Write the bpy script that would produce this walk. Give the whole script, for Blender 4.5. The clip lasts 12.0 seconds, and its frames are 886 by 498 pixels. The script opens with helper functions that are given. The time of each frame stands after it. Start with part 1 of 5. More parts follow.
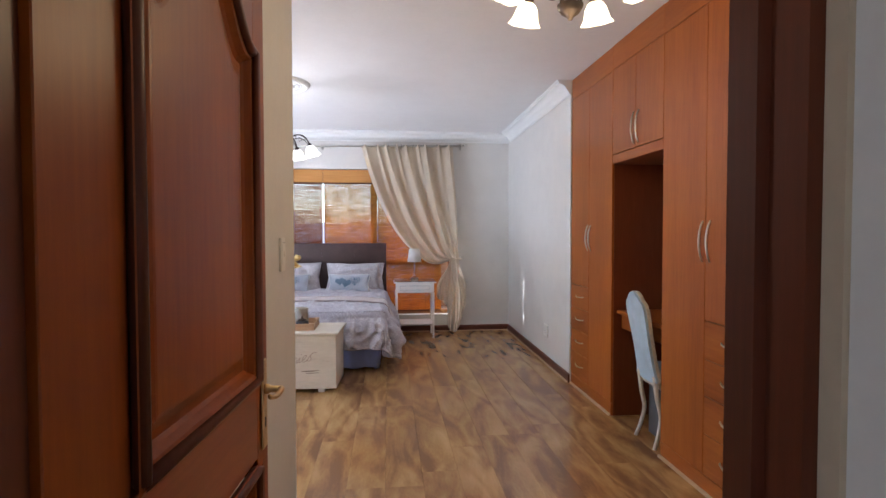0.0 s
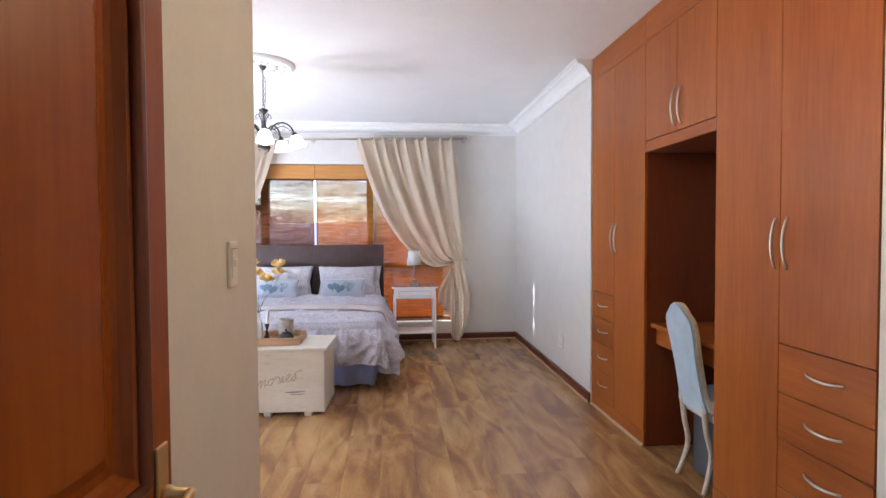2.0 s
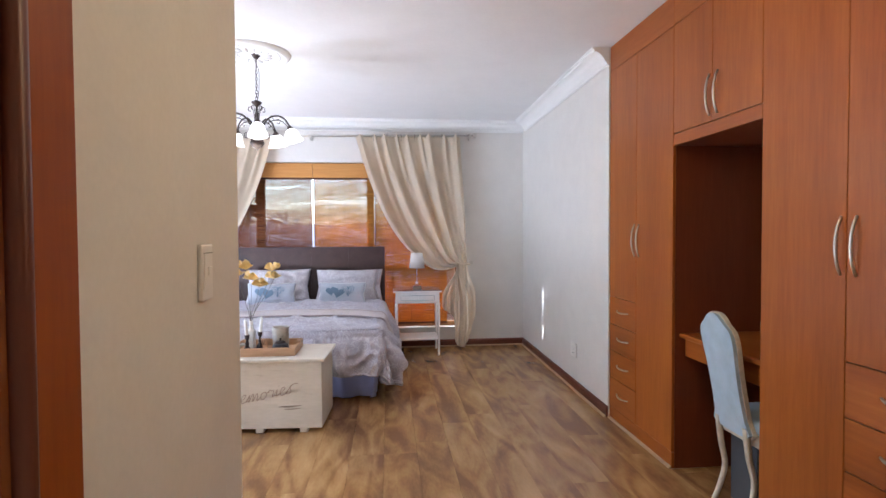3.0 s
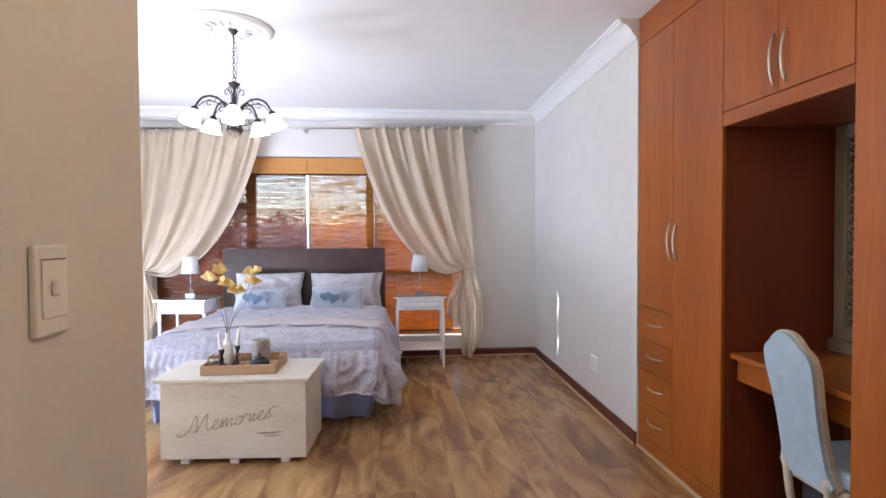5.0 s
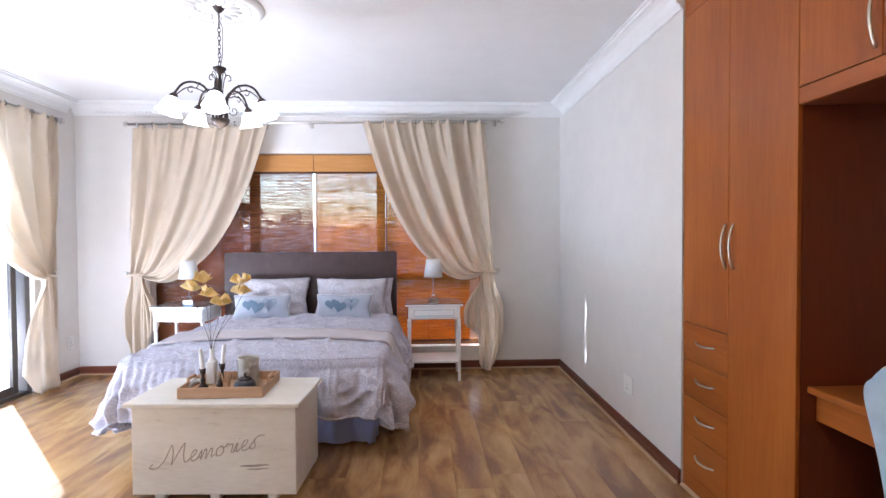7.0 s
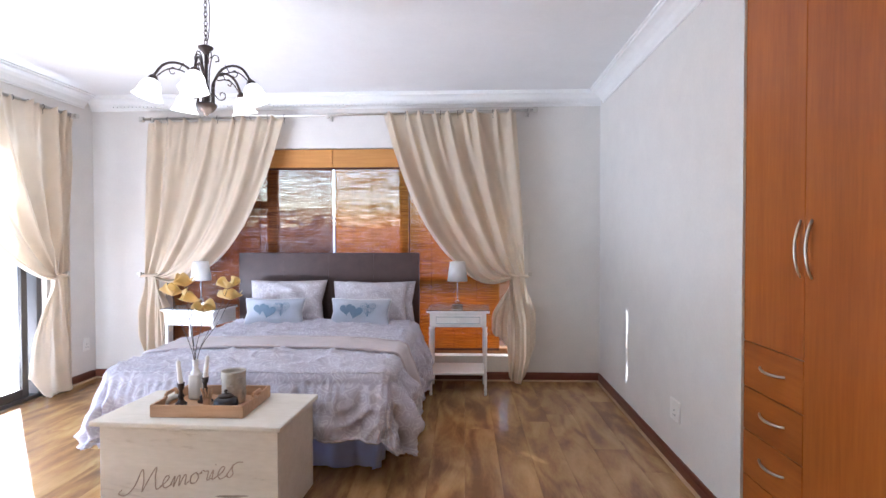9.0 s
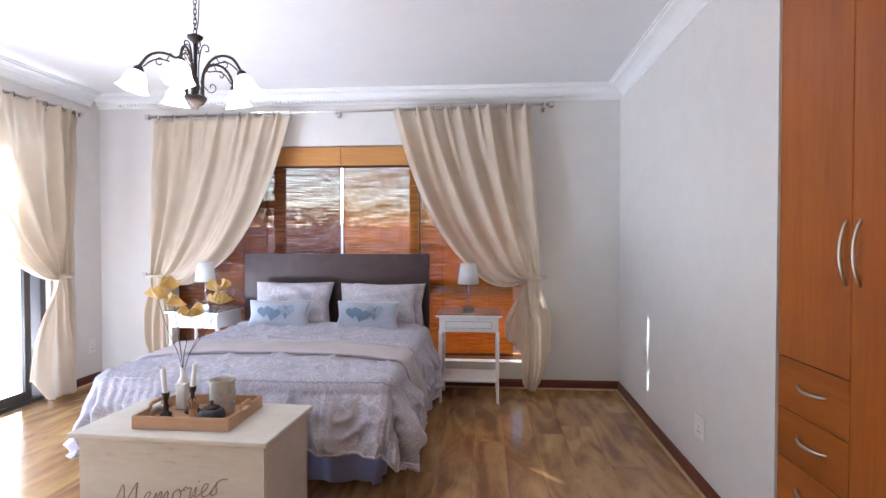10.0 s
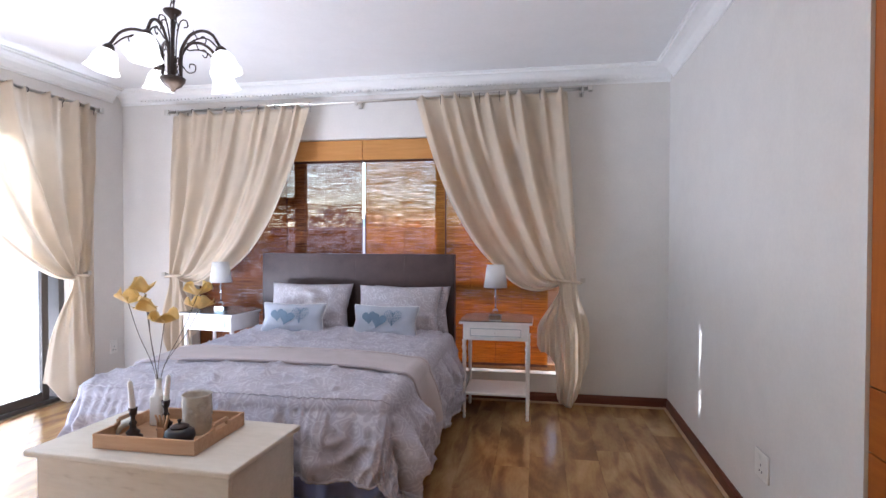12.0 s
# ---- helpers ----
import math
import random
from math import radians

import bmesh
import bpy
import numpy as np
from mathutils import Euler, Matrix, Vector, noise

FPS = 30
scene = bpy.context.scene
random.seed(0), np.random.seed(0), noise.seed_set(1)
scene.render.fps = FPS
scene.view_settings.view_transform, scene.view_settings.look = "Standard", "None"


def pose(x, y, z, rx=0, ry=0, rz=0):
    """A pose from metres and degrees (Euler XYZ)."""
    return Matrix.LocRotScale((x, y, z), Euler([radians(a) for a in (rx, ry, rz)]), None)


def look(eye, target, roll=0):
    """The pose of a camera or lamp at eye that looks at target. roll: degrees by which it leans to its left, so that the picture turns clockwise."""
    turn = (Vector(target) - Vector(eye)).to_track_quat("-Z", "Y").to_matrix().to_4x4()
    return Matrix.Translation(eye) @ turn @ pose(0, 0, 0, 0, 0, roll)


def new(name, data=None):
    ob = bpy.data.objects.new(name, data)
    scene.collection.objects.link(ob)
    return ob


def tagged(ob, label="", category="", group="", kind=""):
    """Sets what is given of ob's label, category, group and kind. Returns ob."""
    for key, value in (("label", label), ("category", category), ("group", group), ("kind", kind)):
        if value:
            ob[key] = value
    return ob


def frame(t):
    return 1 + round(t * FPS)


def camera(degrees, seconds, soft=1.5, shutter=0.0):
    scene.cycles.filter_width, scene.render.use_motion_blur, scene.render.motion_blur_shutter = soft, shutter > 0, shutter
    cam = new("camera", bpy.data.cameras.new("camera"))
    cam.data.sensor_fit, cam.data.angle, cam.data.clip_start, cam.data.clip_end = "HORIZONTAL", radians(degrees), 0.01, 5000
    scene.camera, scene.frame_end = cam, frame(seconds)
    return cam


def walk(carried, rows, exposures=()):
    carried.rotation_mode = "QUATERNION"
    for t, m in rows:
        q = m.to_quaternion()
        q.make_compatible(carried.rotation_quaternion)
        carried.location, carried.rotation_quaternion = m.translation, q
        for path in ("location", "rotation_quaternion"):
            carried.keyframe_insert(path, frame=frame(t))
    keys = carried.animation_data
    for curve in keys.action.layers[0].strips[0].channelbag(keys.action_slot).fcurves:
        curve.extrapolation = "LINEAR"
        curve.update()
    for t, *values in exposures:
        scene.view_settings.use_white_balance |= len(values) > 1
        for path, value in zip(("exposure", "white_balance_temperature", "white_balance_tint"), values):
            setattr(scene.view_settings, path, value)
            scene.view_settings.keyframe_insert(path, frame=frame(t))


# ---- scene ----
cam = camera(78.5, 12.0)
PATH = [
    (0, (0.431, 0.576, 1.292), (0.63, 2.565, 1.23), -0.1),
    (0.5, (0.44, 0.706, 1.292), (0.638, 2.696, 1.231), -0.1),
    (1, (0.453, 0.855, 1.288), (0.652, 2.844, 1.228), -0.2),
    (1.5, (0.469, 0.988, 1.297), (0.667, 2.977, 1.237), -0.3),
    (2, (0.466, 1.126, 1.295), (0.663, 3.115, 1.233), -0.3),
    (2.5, (0.455, 1.27, 1.291), (0.652, 3.259, 1.233), -0.3),
    (3, (0.445, 1.415, 1.293), (0.644, 3.404, 1.237), -0.3),
    (3.2, (0.456, 1.46, 1.288), (0.643, 3.451, 1.24), -0.4),
    (5, (0.521, 1.895, 1.283), (0.691, 3.887, 1.232), -0.3),
    (5.5, (0.557, 2.007, 1.287), (0.705, 4.001, 1.238), -0.3),
    (6, (0.581, 2.108, 1.29), (0.706, 4.103, 1.242), -0.3),
    (6.5, (0.613, 2.218, 1.291), (0.708, 4.215, 1.245), -0.2),
    (6.7, (0.605, 2.257, 1.299), (0.701, 4.254, 1.251), -0.3),
    (8.5, (0.768, 2.639, 1.282), (0.73, 4.638, 1.242), -0.1),
    (9, (0.8, 2.725, 1.286), (0.72, 4.723, 1.245), -0.1),
    (9.5, (0.824, 2.828, 1.286), (0.707, 4.824, 1.246), -0.1),
    (10, (0.877, 2.924, 1.289), (0.719, 4.917, 1.249), -0.0),
    (10.5, (0.922, 3.011, 1.28), (0.718, 5.0, 1.241), -0.0),
    (11, (0.96, 3.109, 1.27), (0.711, 5.094, 1.232), 0.0),
    (11.5, (1.003, 3.221, 1.27), (0.707, 5.199, 1.234), 0.1),
    (12, (1.036, 3.311, 1.275), (0.691, 5.281, 1.238), 0.1),
]
walk(cam, [(t, look(eye, target, roll)) for t, eye, target, roll in PATH], [(0.0, 0.92, 5500, 11), (1.0, 1.32, 5450, 11), (3.0, 1.15, 5450, 11), (6.5, 1.22, 5400, 12), (9.0, 1.15, 5450, 12), (12.0, 0.85, 5500, 13)])

# ---- world, sun, light ----
SUN_DIR = Vector((-0.85, 0.95, 0.74)).normalized()
SUN_ELEV = math.asin(SUN_DIR.z)
SUN_AZIM = math.atan2(SUN_DIR.x, SUN_DIR.y)
world = bpy.data.worlds.new("world")
scene.world = world
world.use_nodes = True
wn = world.node_tree.nodes
sky = wn.new("ShaderNodeTexSky")
sky.sky_type = "NISHITA"
sky.sun_disc = False
sky.sun_elevation = SUN_ELEV
sky.sun_rotation = SUN_AZIM
sky.air_density = 1.2
world.node_tree.links.new(sky.outputs[0], wn["Background"].inputs[0])
wn["Background"].inputs[1].default_value = 0.15
sun = new("sun", bpy.data.lights.new("sun", "SUN"))
sun.data.energy = 5.0
sun.data.angle = radians(0.53)
sun.data.color = (1.0, 0.95, 0.88)
sun.matrix_world = look(SUN_DIR * 20, (0, 0, 0))


def area(name, eye, target, sx, sy, watts, color):
    ob = new(name, bpy.data.lights.new(name, "AREA"))
    ob.data.shape, ob.data.size, ob.data.size_y = "RECTANGLE", sx, sy
    ob.data.energy, ob.data.color = watts, color
    ob.matrix_world = look(eye, target)
    return ob


# area lamps at the openings that stand in for sky light and terrace bounce
area("sky_door", (-3.25, 4.90, 1.20), (-2.25, 6.60, 1.00), 2.0, 1.9, 10, (0.45, 0.72, 1.0))
# added lamp: boosts the light thrown up by the sunlit terrace
area("terrace_glow", (-3.00, 5.3, 0.20), (-2.75, 6.1, 1.6), 2.2, 0.5, 62, (0.97, 0.96, 1.0))
area("sky_window", (-0.4, 7.98, 1.2), (-0.4, 5, 1.0), 2.9, 1.7, 8, (0.66, 0.80, 1.0))

# ---- materials ----
def mat(name):
    m = bpy.data.materials.new(name)
    m.use_nodes = True
    nt = m.node_tree
    return m, nt, nt.nodes["Principled BSDF"]


def node(nt, kind, **kw):
    n = nt.nodes.new(kind)
    for k, v in kw.items():
        n.inputs[k.replace("_", " ")].default_value = v
    return n


def coords(nt, scale=(1, 1, 1), rot=(0, 0, 0), space="Object"):
    tc = nt.nodes.new("ShaderNodeTexCoord")
    mp = nt.nodes.new("ShaderNodeMapping")
    mp.inputs["Scale"].default_value = scale
    mp.inputs["Rotation"].default_value = rot
    nt.links.new(tc.outputs[space], mp.inputs["Vector"])
    return mp.outputs[0]


def ramp(nt, fac, stops):
    r = nt.nodes.new("ShaderNodeValToRGB")
    els = r.color_ramp.elements
    while len(els) < len(stops):
        els.new(0.5)
    for e, (p, c) in zip(els, stops):
        e.position = p
        e.color = (*c, 1) if len(c) == 3 else c
    nt.links.new(fac, r.inputs[0])
    return r.outputs[0]


def bump(nt, bsdf, height, strength=0.2, distance=0.01):
    b = nt.nodes.new("ShaderNodeBump")
    b.inputs["Strength"].default_value = strength
    b.inputs["Distance"].default_value = distance
    nt.links.new(height, b.inputs["Height"])
    nt.links.new(b.outputs[0], bsdf.inputs["Normal"])


def plain(name, color, rough=0.5, metal=0.0, noise_scale=20, amount=0.12, bump_s=0.1, stretch=(1, 1, 1), bump_d=0.002):
    """A base colour with variation at two scales and fine relief."""
    m, nt, b = mat(name)
    v = coords(nt, stretch)
    n1 = node(nt, "ShaderNodeTexNoise", Scale=noise_scale, Detail=6.0)
    n2 = node(nt, "ShaderNodeTexNoise", Scale=noise_scale * 0.12, Detail=3.0)
    nt.links.new(v, n1.inputs["Vector"])
    nt.links.new(v, n2.inputs["Vector"])
    ad = nt.nodes.new("ShaderNodeMath")
    ad.operation = "ADD"
    nt.links.new(n1.outputs[0], ad.inputs[0])
    nt.links.new(n2.outputs[0], ad.inputs[1])
    dv = nt.nodes.new("ShaderNodeMath")
    dv.operation = "MULTIPLY"
    dv.inputs[1].default_value = 0.5
    nt.links.new(ad.outputs[0], dv.inputs[0])
    lo = tuple(c * (1 - amount) for c in color)
    hi = tuple(min(1, c * (1 + amount)) for c in color)
    nt.links.new(ramp(nt, dv.outputs[0], [(0.35, lo), (0.65, hi)]), b.inputs["Base Color"])
    b.inputs["Roughness"].default_value = rough
    b.inputs["Metallic"].default_value = metal
    if bump_s:
        bump(nt, b, n1.outputs[0], bump_s, bump_d)
    return m


def wood(name, dark, mid, light, rough=0.35, axis="z", scale=1.0, contrast=1.0, coat=0.0):
    """Straight-grained wood, the grain along the axis given."""
    m, nt, b = mat(name)
    s = {"z": (1, 1, 0.07), "x": (0.07, 1, 1), "y": (1, 0.07, 1)}[axis]
    v = coords(nt, tuple(c * scale for c in s))
    n0 = node(nt, "ShaderNodeTexNoise", Scale=3.0, Detail=4.0, Distortion=0.6)
    n1 = node(nt, "ShaderNodeTexNoise", Scale=60.0, Detail=6.0, Roughness=0.65)
    for n in (n0, n1):
        nt.links.new(v, n.inputs["Vector"])
    mx = nt.nodes.new("ShaderNodeMix")
    mx.inputs["Factor"].default_value = 0.4
    nt.links.new(n0.outputs[0], mx.inputs["A"])
    nt.links.new(n1.outputs[0], mx.inputs["B"])
    col = ramp(nt, mx.outputs["Result"], [(0.5 - 0.18 / contrast, dark), (0.5, mid), (0.5 + 0.18 / contrast, light)])
    nt.links.new(col, b.inputs["Base Color"])
    b.inputs["Roughness"].default_value = rough
    b.inputs["Specular IOR Level"].default_value = 0.35
    b.inputs["Coat Weight"].default_value = coat
    b.inputs["Coat Roughness"].default_value = 0.25
    bump(nt, b, n1.outputs[0], 0.08, 0.001)
    return m


def floor_material():
    """Smooth laminate with swirling figure, another cut of it on every board."""
    m, nt, b = mat("laminate_floor")
    info = nt.nodes.new("ShaderNodeObjectInfo")
    tc = nt.nodes.new("ShaderNodeTexCoord")
    sh = nt.nodes.new("ShaderNodeVectorMath")
    sh.operation = "MULTIPLY_ADD"
    sh.inputs[1].default_value = (37.0, 53.0, 11.0)
    nt.links.new(info.outputs["Random"], sh.inputs[0])
    nt.links.new(tc.outputs["Object"], sh.inputs[2])
    mp = nt.nodes.new("ShaderNodeMapping")
    mp.inputs["Scale"].default_value = (1.0, 0.24, 1.0)
    nt.links.new(sh.outputs[0], mp.inputs["Vector"])
    figure = node(nt, "ShaderNodeTexNoise", Scale=3.6, Detail=1.5, Distortion=0.5)
    blot = node(nt, "ShaderNodeTexNoise", Scale=6.5, Detail=4.0, Distortion=1.0)
    grain = node(nt, "ShaderNodeTexNoise", Scale=90.0, Detail=4.0)
    for n in (figure, blot, grain):
        nt.links.new(mp.outputs[0], n.inputs["Vector"])

    def math_node(op, a, bv=None, cv=None):
        q = nt.nodes.new("ShaderNodeMath")
        q.operation = op
        for k, v in enumerate((a, bv, cv)):
            if v is None:
                continue
            if isinstance(v, (int, float)):
                q.inputs[k].default_value = v
            else:
                nt.links.new(v, q.inputs[k])
        return q.outputs[0]
    rings = math_node("SINE", math_node("MULTIPLY", figure.outputs[0], 34.0))
    f = math_node("MULTIPLY_ADD", rings, 0.055, 0.0)
    f = math_node("ADD", f, math_node("MULTIPLY", blot.outputs[0], 0.75))
    f = math_node("ADD", f, math_node("MULTIPLY", grain.outputs[0], 0.15))
    f = math_node("MULTIPLY_ADD", info.outputs["Random"], 0.05, f)
    col = ramp(nt, f, [(0.34, (0.22, 0.110, 0.046)), (0.46, (0.33, 0.178, 0.070)), (0.56, (0.43, 0.248, 0.096)), (0.72, (0.55, 0.345, 0.140))])
    nt.links.new(col, b.inputs["Base Color"])
    b.inputs["Roughness"].default_value = 0.20
    bump(nt, b, grain.outputs[0], 0.02, 0.0006)
    return m


M_WALL = plain("wall_paint", (0.71, 0.685, 0.65), 0.85, noise_scale=60, amount=0.03, bump_s=0.15)
M_CEIL = plain("ceiling_paint", (0.82, 0.82, 0.82), 0.9, noise_scale=50, amount=0.02, bump_s=0.1)
M_CORNICE = plain("cornice_plaster", (0.84, 0.84, 0.83), 0.7, noise_scale=40, amount=0.02)
M_FLOOR = floor_material()
M_CHERRY = wood("cherry_veneer", (0.23, 0.059, 0.009), (0.325, 0.091, 0.013), (0.41, 0.130, 0.020), 0.30)
M_CHERRY_H = wood("cherry_veneer_across", (0.23, 0.059, 0.009), (0.325, 0.091, 0.013), (0.41, 0.130, 0.020), 0.30, axis="y")
# the same veneer, with the shade of recessed parts put into its colour
M_CHERRY_SHADED = wood("cherry_shaded_inside", (0.13, 0.028, 0.009), (0.17, 0.040, 0.012), (0.21, 0.052, 0.016), 0.4)
M_SKIRT = wood("mahogany_skirting", (0.07, 0.018, 0.01), (0.12, 0.034, 0.018), (0.17, 0.05, 0.025), 0.35, axis="x")
M_SKIRT_Y = wood("mahogany_skirting_y", (0.07, 0.018, 0.01), (0.12, 0.034, 0.018), (0.17, 0.05, 0.025), 0.35, axis="y")
M_BEAD = plain("floor_bead", (0.45, 0.30, 0.17), 0.4, noise_scale=30)
M_MAHOG = wood("mahogany_door", (0.18, 0.031, 0.002), (0.26, 0.055, 0.003), (0.34, 0.084, 0.004), 0.36)
M_MAHOG_D = wood("mahogany_frame", (0.07, 0.016, 0.008), (0.11, 0.026, 0.011), (0.15, 0.038, 0.016), 0.35)
M_PINE = wood("blind_wood", (0.42, 0.19, 0.05), (0.52, 0.25, 0.07), (0.60, 0.31, 0.10), 0.45, axis="x")
M_STEEL = plain("brushed_steel", (0.62, 0.60, 0.56), 0.3, 1.0, amount=0.05)
M_ALU = plain("bronze_aluminium", (0.10, 0.09, 0.085), 0.4, 0.6, amount=0.05)
M_BRASS = plain("worn_brass", (0.70, 0.52, 0.26), 0.28, 1.0, amount=0.1)
M_WHITE = plain("white_painted_wood", (0.88, 0.87, 0.85), 0.45, noise_scale=30, amount=0.04)
M_PLASTIC = plain("white_plastic", (0.80, 0.78, 0.74), 0.35, amount=0.02, bump_s=0)

# ---- mesh helpers ----
def mesh_ob(name, bm, material=None, parent=None, label="", smooth=False, loc=None):
    me = bpy.data.meshes.new(name)
    bmesh.ops.recalc_face_normals(bm, faces=bm.faces[:])
    if smooth:
        for f in bm.faces:
            f.smooth = True
    bm.to_mesh(me)
    bm.free()
    for mm in (material if isinstance(material, (list, tuple)) else [material]):
        if mm:
            me.materials.append(mm)
    ob = new(name, me)
    if parent:
        ob.parent = parent
    if loc:
        ob.location = loc
    if label:
        ob["label"] = label
    return ob


def part(name, bm, material, parent, label="", smooth=False, loc=None):
    return mesh_ob(name, bm, material, parent, label, smooth, loc)


def thing(name, loc, label, category, rz=0, group=""):
    ob = new(name)
    ob.empty_display_size = 0.1
    ob.matrix_basis = pose(*loc, 0, 0, rz)
    return tagged(ob, label, category, group)


def structure(name, bm, material, smooth=False, label=""):
    return tagged(mesh_ob(name, bm, material, smooth=smooth), label=label, kind="structure")


def box(bm, a, b, bevel=0.0, seg=1):
    """Adds a box from corner a to corner b, its edges bevelled."""
    r = bmesh.ops.create_cube(bm, size=1)
    vs = r["verts"]
    for v in vs:
        v.co = Vector(((a[i] + b[i]) / 2 + v.co[i] * abs(b[i] - a[i]) for i in range(3)))
    if bevel:
        es = list({e for v in vs for e in v.link_edges})
        bmesh.ops.bevel(bm, geom=es, offset=bevel, segments=seg, affect="EDGES", profile=0.5)
    return vs


def boxm(a, b, bevel=0.0, seg=1):
    bm = bmesh.new()
    box(bm, a, b, bevel, seg)
    return bm


def lathe(profile, seg=24, bm=None, at=(0, 0, 0)):
    """Turns (radius, z) pairs round the z axis."""
    bm = bm or bmesh.new()
    rings = []
    for r, z in profile:
        if r < 1e-5:
            rings.append([bm.verts.new((at[0], at[1], at[2] + z))])
        else:
            rings.append([bm.verts.new((at[0] + r * math.cos(2 * math.pi * i / seg), at[1] + r * math.sin(2 * math.pi * i / seg), at[2] + z)) for i in range(seg)])
    for p, q in zip(rings, rings[1:]):
        for i in range(seg):
            j = (i + 1) % seg
            if len(p) == 1 and len(q) == 1:
                continue
            if len(p) == 1:
                bm.faces.new((p[0], q[i], q[j]))
            elif len(q) == 1:
                bm.faces.new((p[i], p[j], q[0]))
            else:
                bm.faces.new((p[i], p[j], q[j], q[i]))
    for ring, flip in ((rings[0], 1), (rings[-1], 0)):
        if len(ring) > 2:
            bm.faces.new(ring[::-1] if flip else ring)
    return bm


def tube(points, radius, seg=8, bm=None):
    """A tube along points; radius is one number or one for each point."""
    bm = bm or bmesh.new()
    pts = [Vector(p) for p in points]
    n = len(pts)
    rad = radius if isinstance(radius, (list, tuple)) else [radius] * n
    ref = Vector((0, 0, 1))
    rings = []
    last = None
    for i, p in enumerate(pts):
        d = (pts[min(i + 1, n - 1)] - pts[max(i - 1, 0)]).normalized()
        if last is None:
            u = d.cross(ref)
            if u.length < 1e-3:
                u = d.cross(Vector((0, 1, 0)))
        else:
            u = last - d * last.dot(d)
            if u.length < 1e-6:
                u = d.orthogonal()
        u.normalize()
        last = u
        w = d.cross(u)
        rings.append([bm.verts.new(p + (u * math.cos(2 * math.pi * k / seg) + w * math.sin(2 * math.pi * k / seg)) * rad[i]) for k in range(seg)])
    for a, b in zip(rings, rings[1:]):
        for k in range(seg):
            j = (k + 1) % seg
            bm.faces.new((a[k], a[j], b[j], b[k]))
    bm.faces.new(rings[0][::-1])
    bm.faces.new(rings[-1])
    return bm


def curve_pts(ctrl, n=24):
    """Catmull-Rom through the control points."""
    p = [Vector(c) for c in ctrl]
    p = [p[0] * 2 - p[1]] + p + [p[-1] * 2 - p[-2]]
    out = []
    m = len(p) - 3
    for i in range(n + 1):
        s = i / n * m
        k = min(int(s), m - 1)
        t = s - k
        a, b, c, d = p[k:k + 4]
        out.append(0.5 * ((2 * b) + (c - a) * t + (2 * a - 5 * b + 4 * c - d) * t * t + (3 * b - a - 3 * c + d) * t ** 3))
    return out


def extrude_profile(profile, start, end, side, up=(0, 0, 1)):
    """Sweeps (out, up) pairs straight from start to end; side is the direction of out."""
    bm = bmesh.new()
    s, u = Vector(side), Vector(up)
    a = [bm.verts.new(Vector(start) + s * p + u * q) for p, q in profile]
    b = [bm.verts.new(Vector(end) + s * p + u * q) for p, q in profile]
    n = len(profile)
    for i in range(n):
        j = (i + 1) % n
        bm.faces.new((a[i], a[j], b[j], b[i]))
    bm.faces.new(a[::-1])
    bm.faces.new(b)
    return bm


# ---- the room ----
H = 2.57
XR, XL, YF, YN = 2.0, -2.62, 7.6, 3.03
XW = 1.966      # where the right wall meets the wardrobe
YW = 5.052
XE = 0.015
DOOR_Y0, DOOR_Y1 = 1.06, 1.195
bm = boxm((-3.2, -1.6, -0.12), (2.85, 8.0, -0.012))
structure("floor", bm, M_BEAD)
bm = boxm((-3.2, -1.6, H), (2.85, 8.0, H + 0.15))
structure("ceiling", bm, M_CEIL)
# far wall with the window opening
WX0, WX1, WZ0, WZ1 = -1.95, 1.235, 0.22, 2.10
bm = bmesh.new()
T = 0.25
box(bm, (XL - 0.25, YF, 0), (WX0, YF + T, H))
box(bm, (WX1, YF, 0), (XR + 0.25, YF + T, H))
box(bm, (WX0, YF, 0), (WX1, YF + T, WZ0))
box(bm, (WX0, YF, WZ1), (WX1, YF + T, H))
structure("wall_north", bm, M_WALL)
# left wall with the sliding door opening
SY0, SY1, SZ1 = 4.15, 7.02, 2.27
bm = bmesh.new()
box(bm, (XL - 0.2, SY1, 0), (XL, YF, H))
box(bm, (XL - 0.2, YN - 0.2, 0), (XL, SY0, H))
box(bm, (XL - 0.2, SY0, SZ1), (XL, SY1, H))
structure("wall_west", bm, M_WALL)
# wall block beside the entrance
bm = boxm((XL - 0.2, DOOR_Y0 - 0.001, 0), (XE, YN, H), 0.006, 2)
structure("wall_entrance_side", bm, M_WALL)
# right wall beyond the wardrobe and before it
bm = boxm((XR, YW, 0), (XR + 0.62, YF, H))
for v in bm.verts:
    if v.co.x < XR + 0.1 and v.co.y < YW + 0.1:
        v.co.x = XW
structure("wall_east", bm, M_WALL)
bm = boxm((XR - 0.025, 1.0, 0), (XR + 0.62, 2.655, H))
structure("wall_east_near", bm, M_WALL)
bm = boxm((XR + 0.62, 1.0, 0), (XR + 0.8, 5.3, H))
structure("wall_east_back", bm, M_WALL)
# wall of the door, with its opening, and the hall behind the camera
DX0, DX1, DZ = 0.016, 0.845, 2.08
bm = bmesh.new()
box(bm, (DX1, DOOR_Y0, 0), (XR, DOOR_Y1, H))
box(bm, (DX0, DOOR_Y0, DZ), (DX1, DOOR_Y1, H))
structure("wall_south", bm, M_WALL)
bm = boxm((0.838, -1.5, 0), (1.1, 1.017, H))
structure("hall_wall_east", bm, M_WALL)
bm = bmesh.new()
box(bm, (-0.7, -1.5, 0), (-0.55, -1.2, H))
box(bm, (-0.7, 0.55, 0), (-0.55, DOOR_Y0, H))
box(bm, (-0.7, -1.2, 0), (-0.55, 0.55, 0.3))
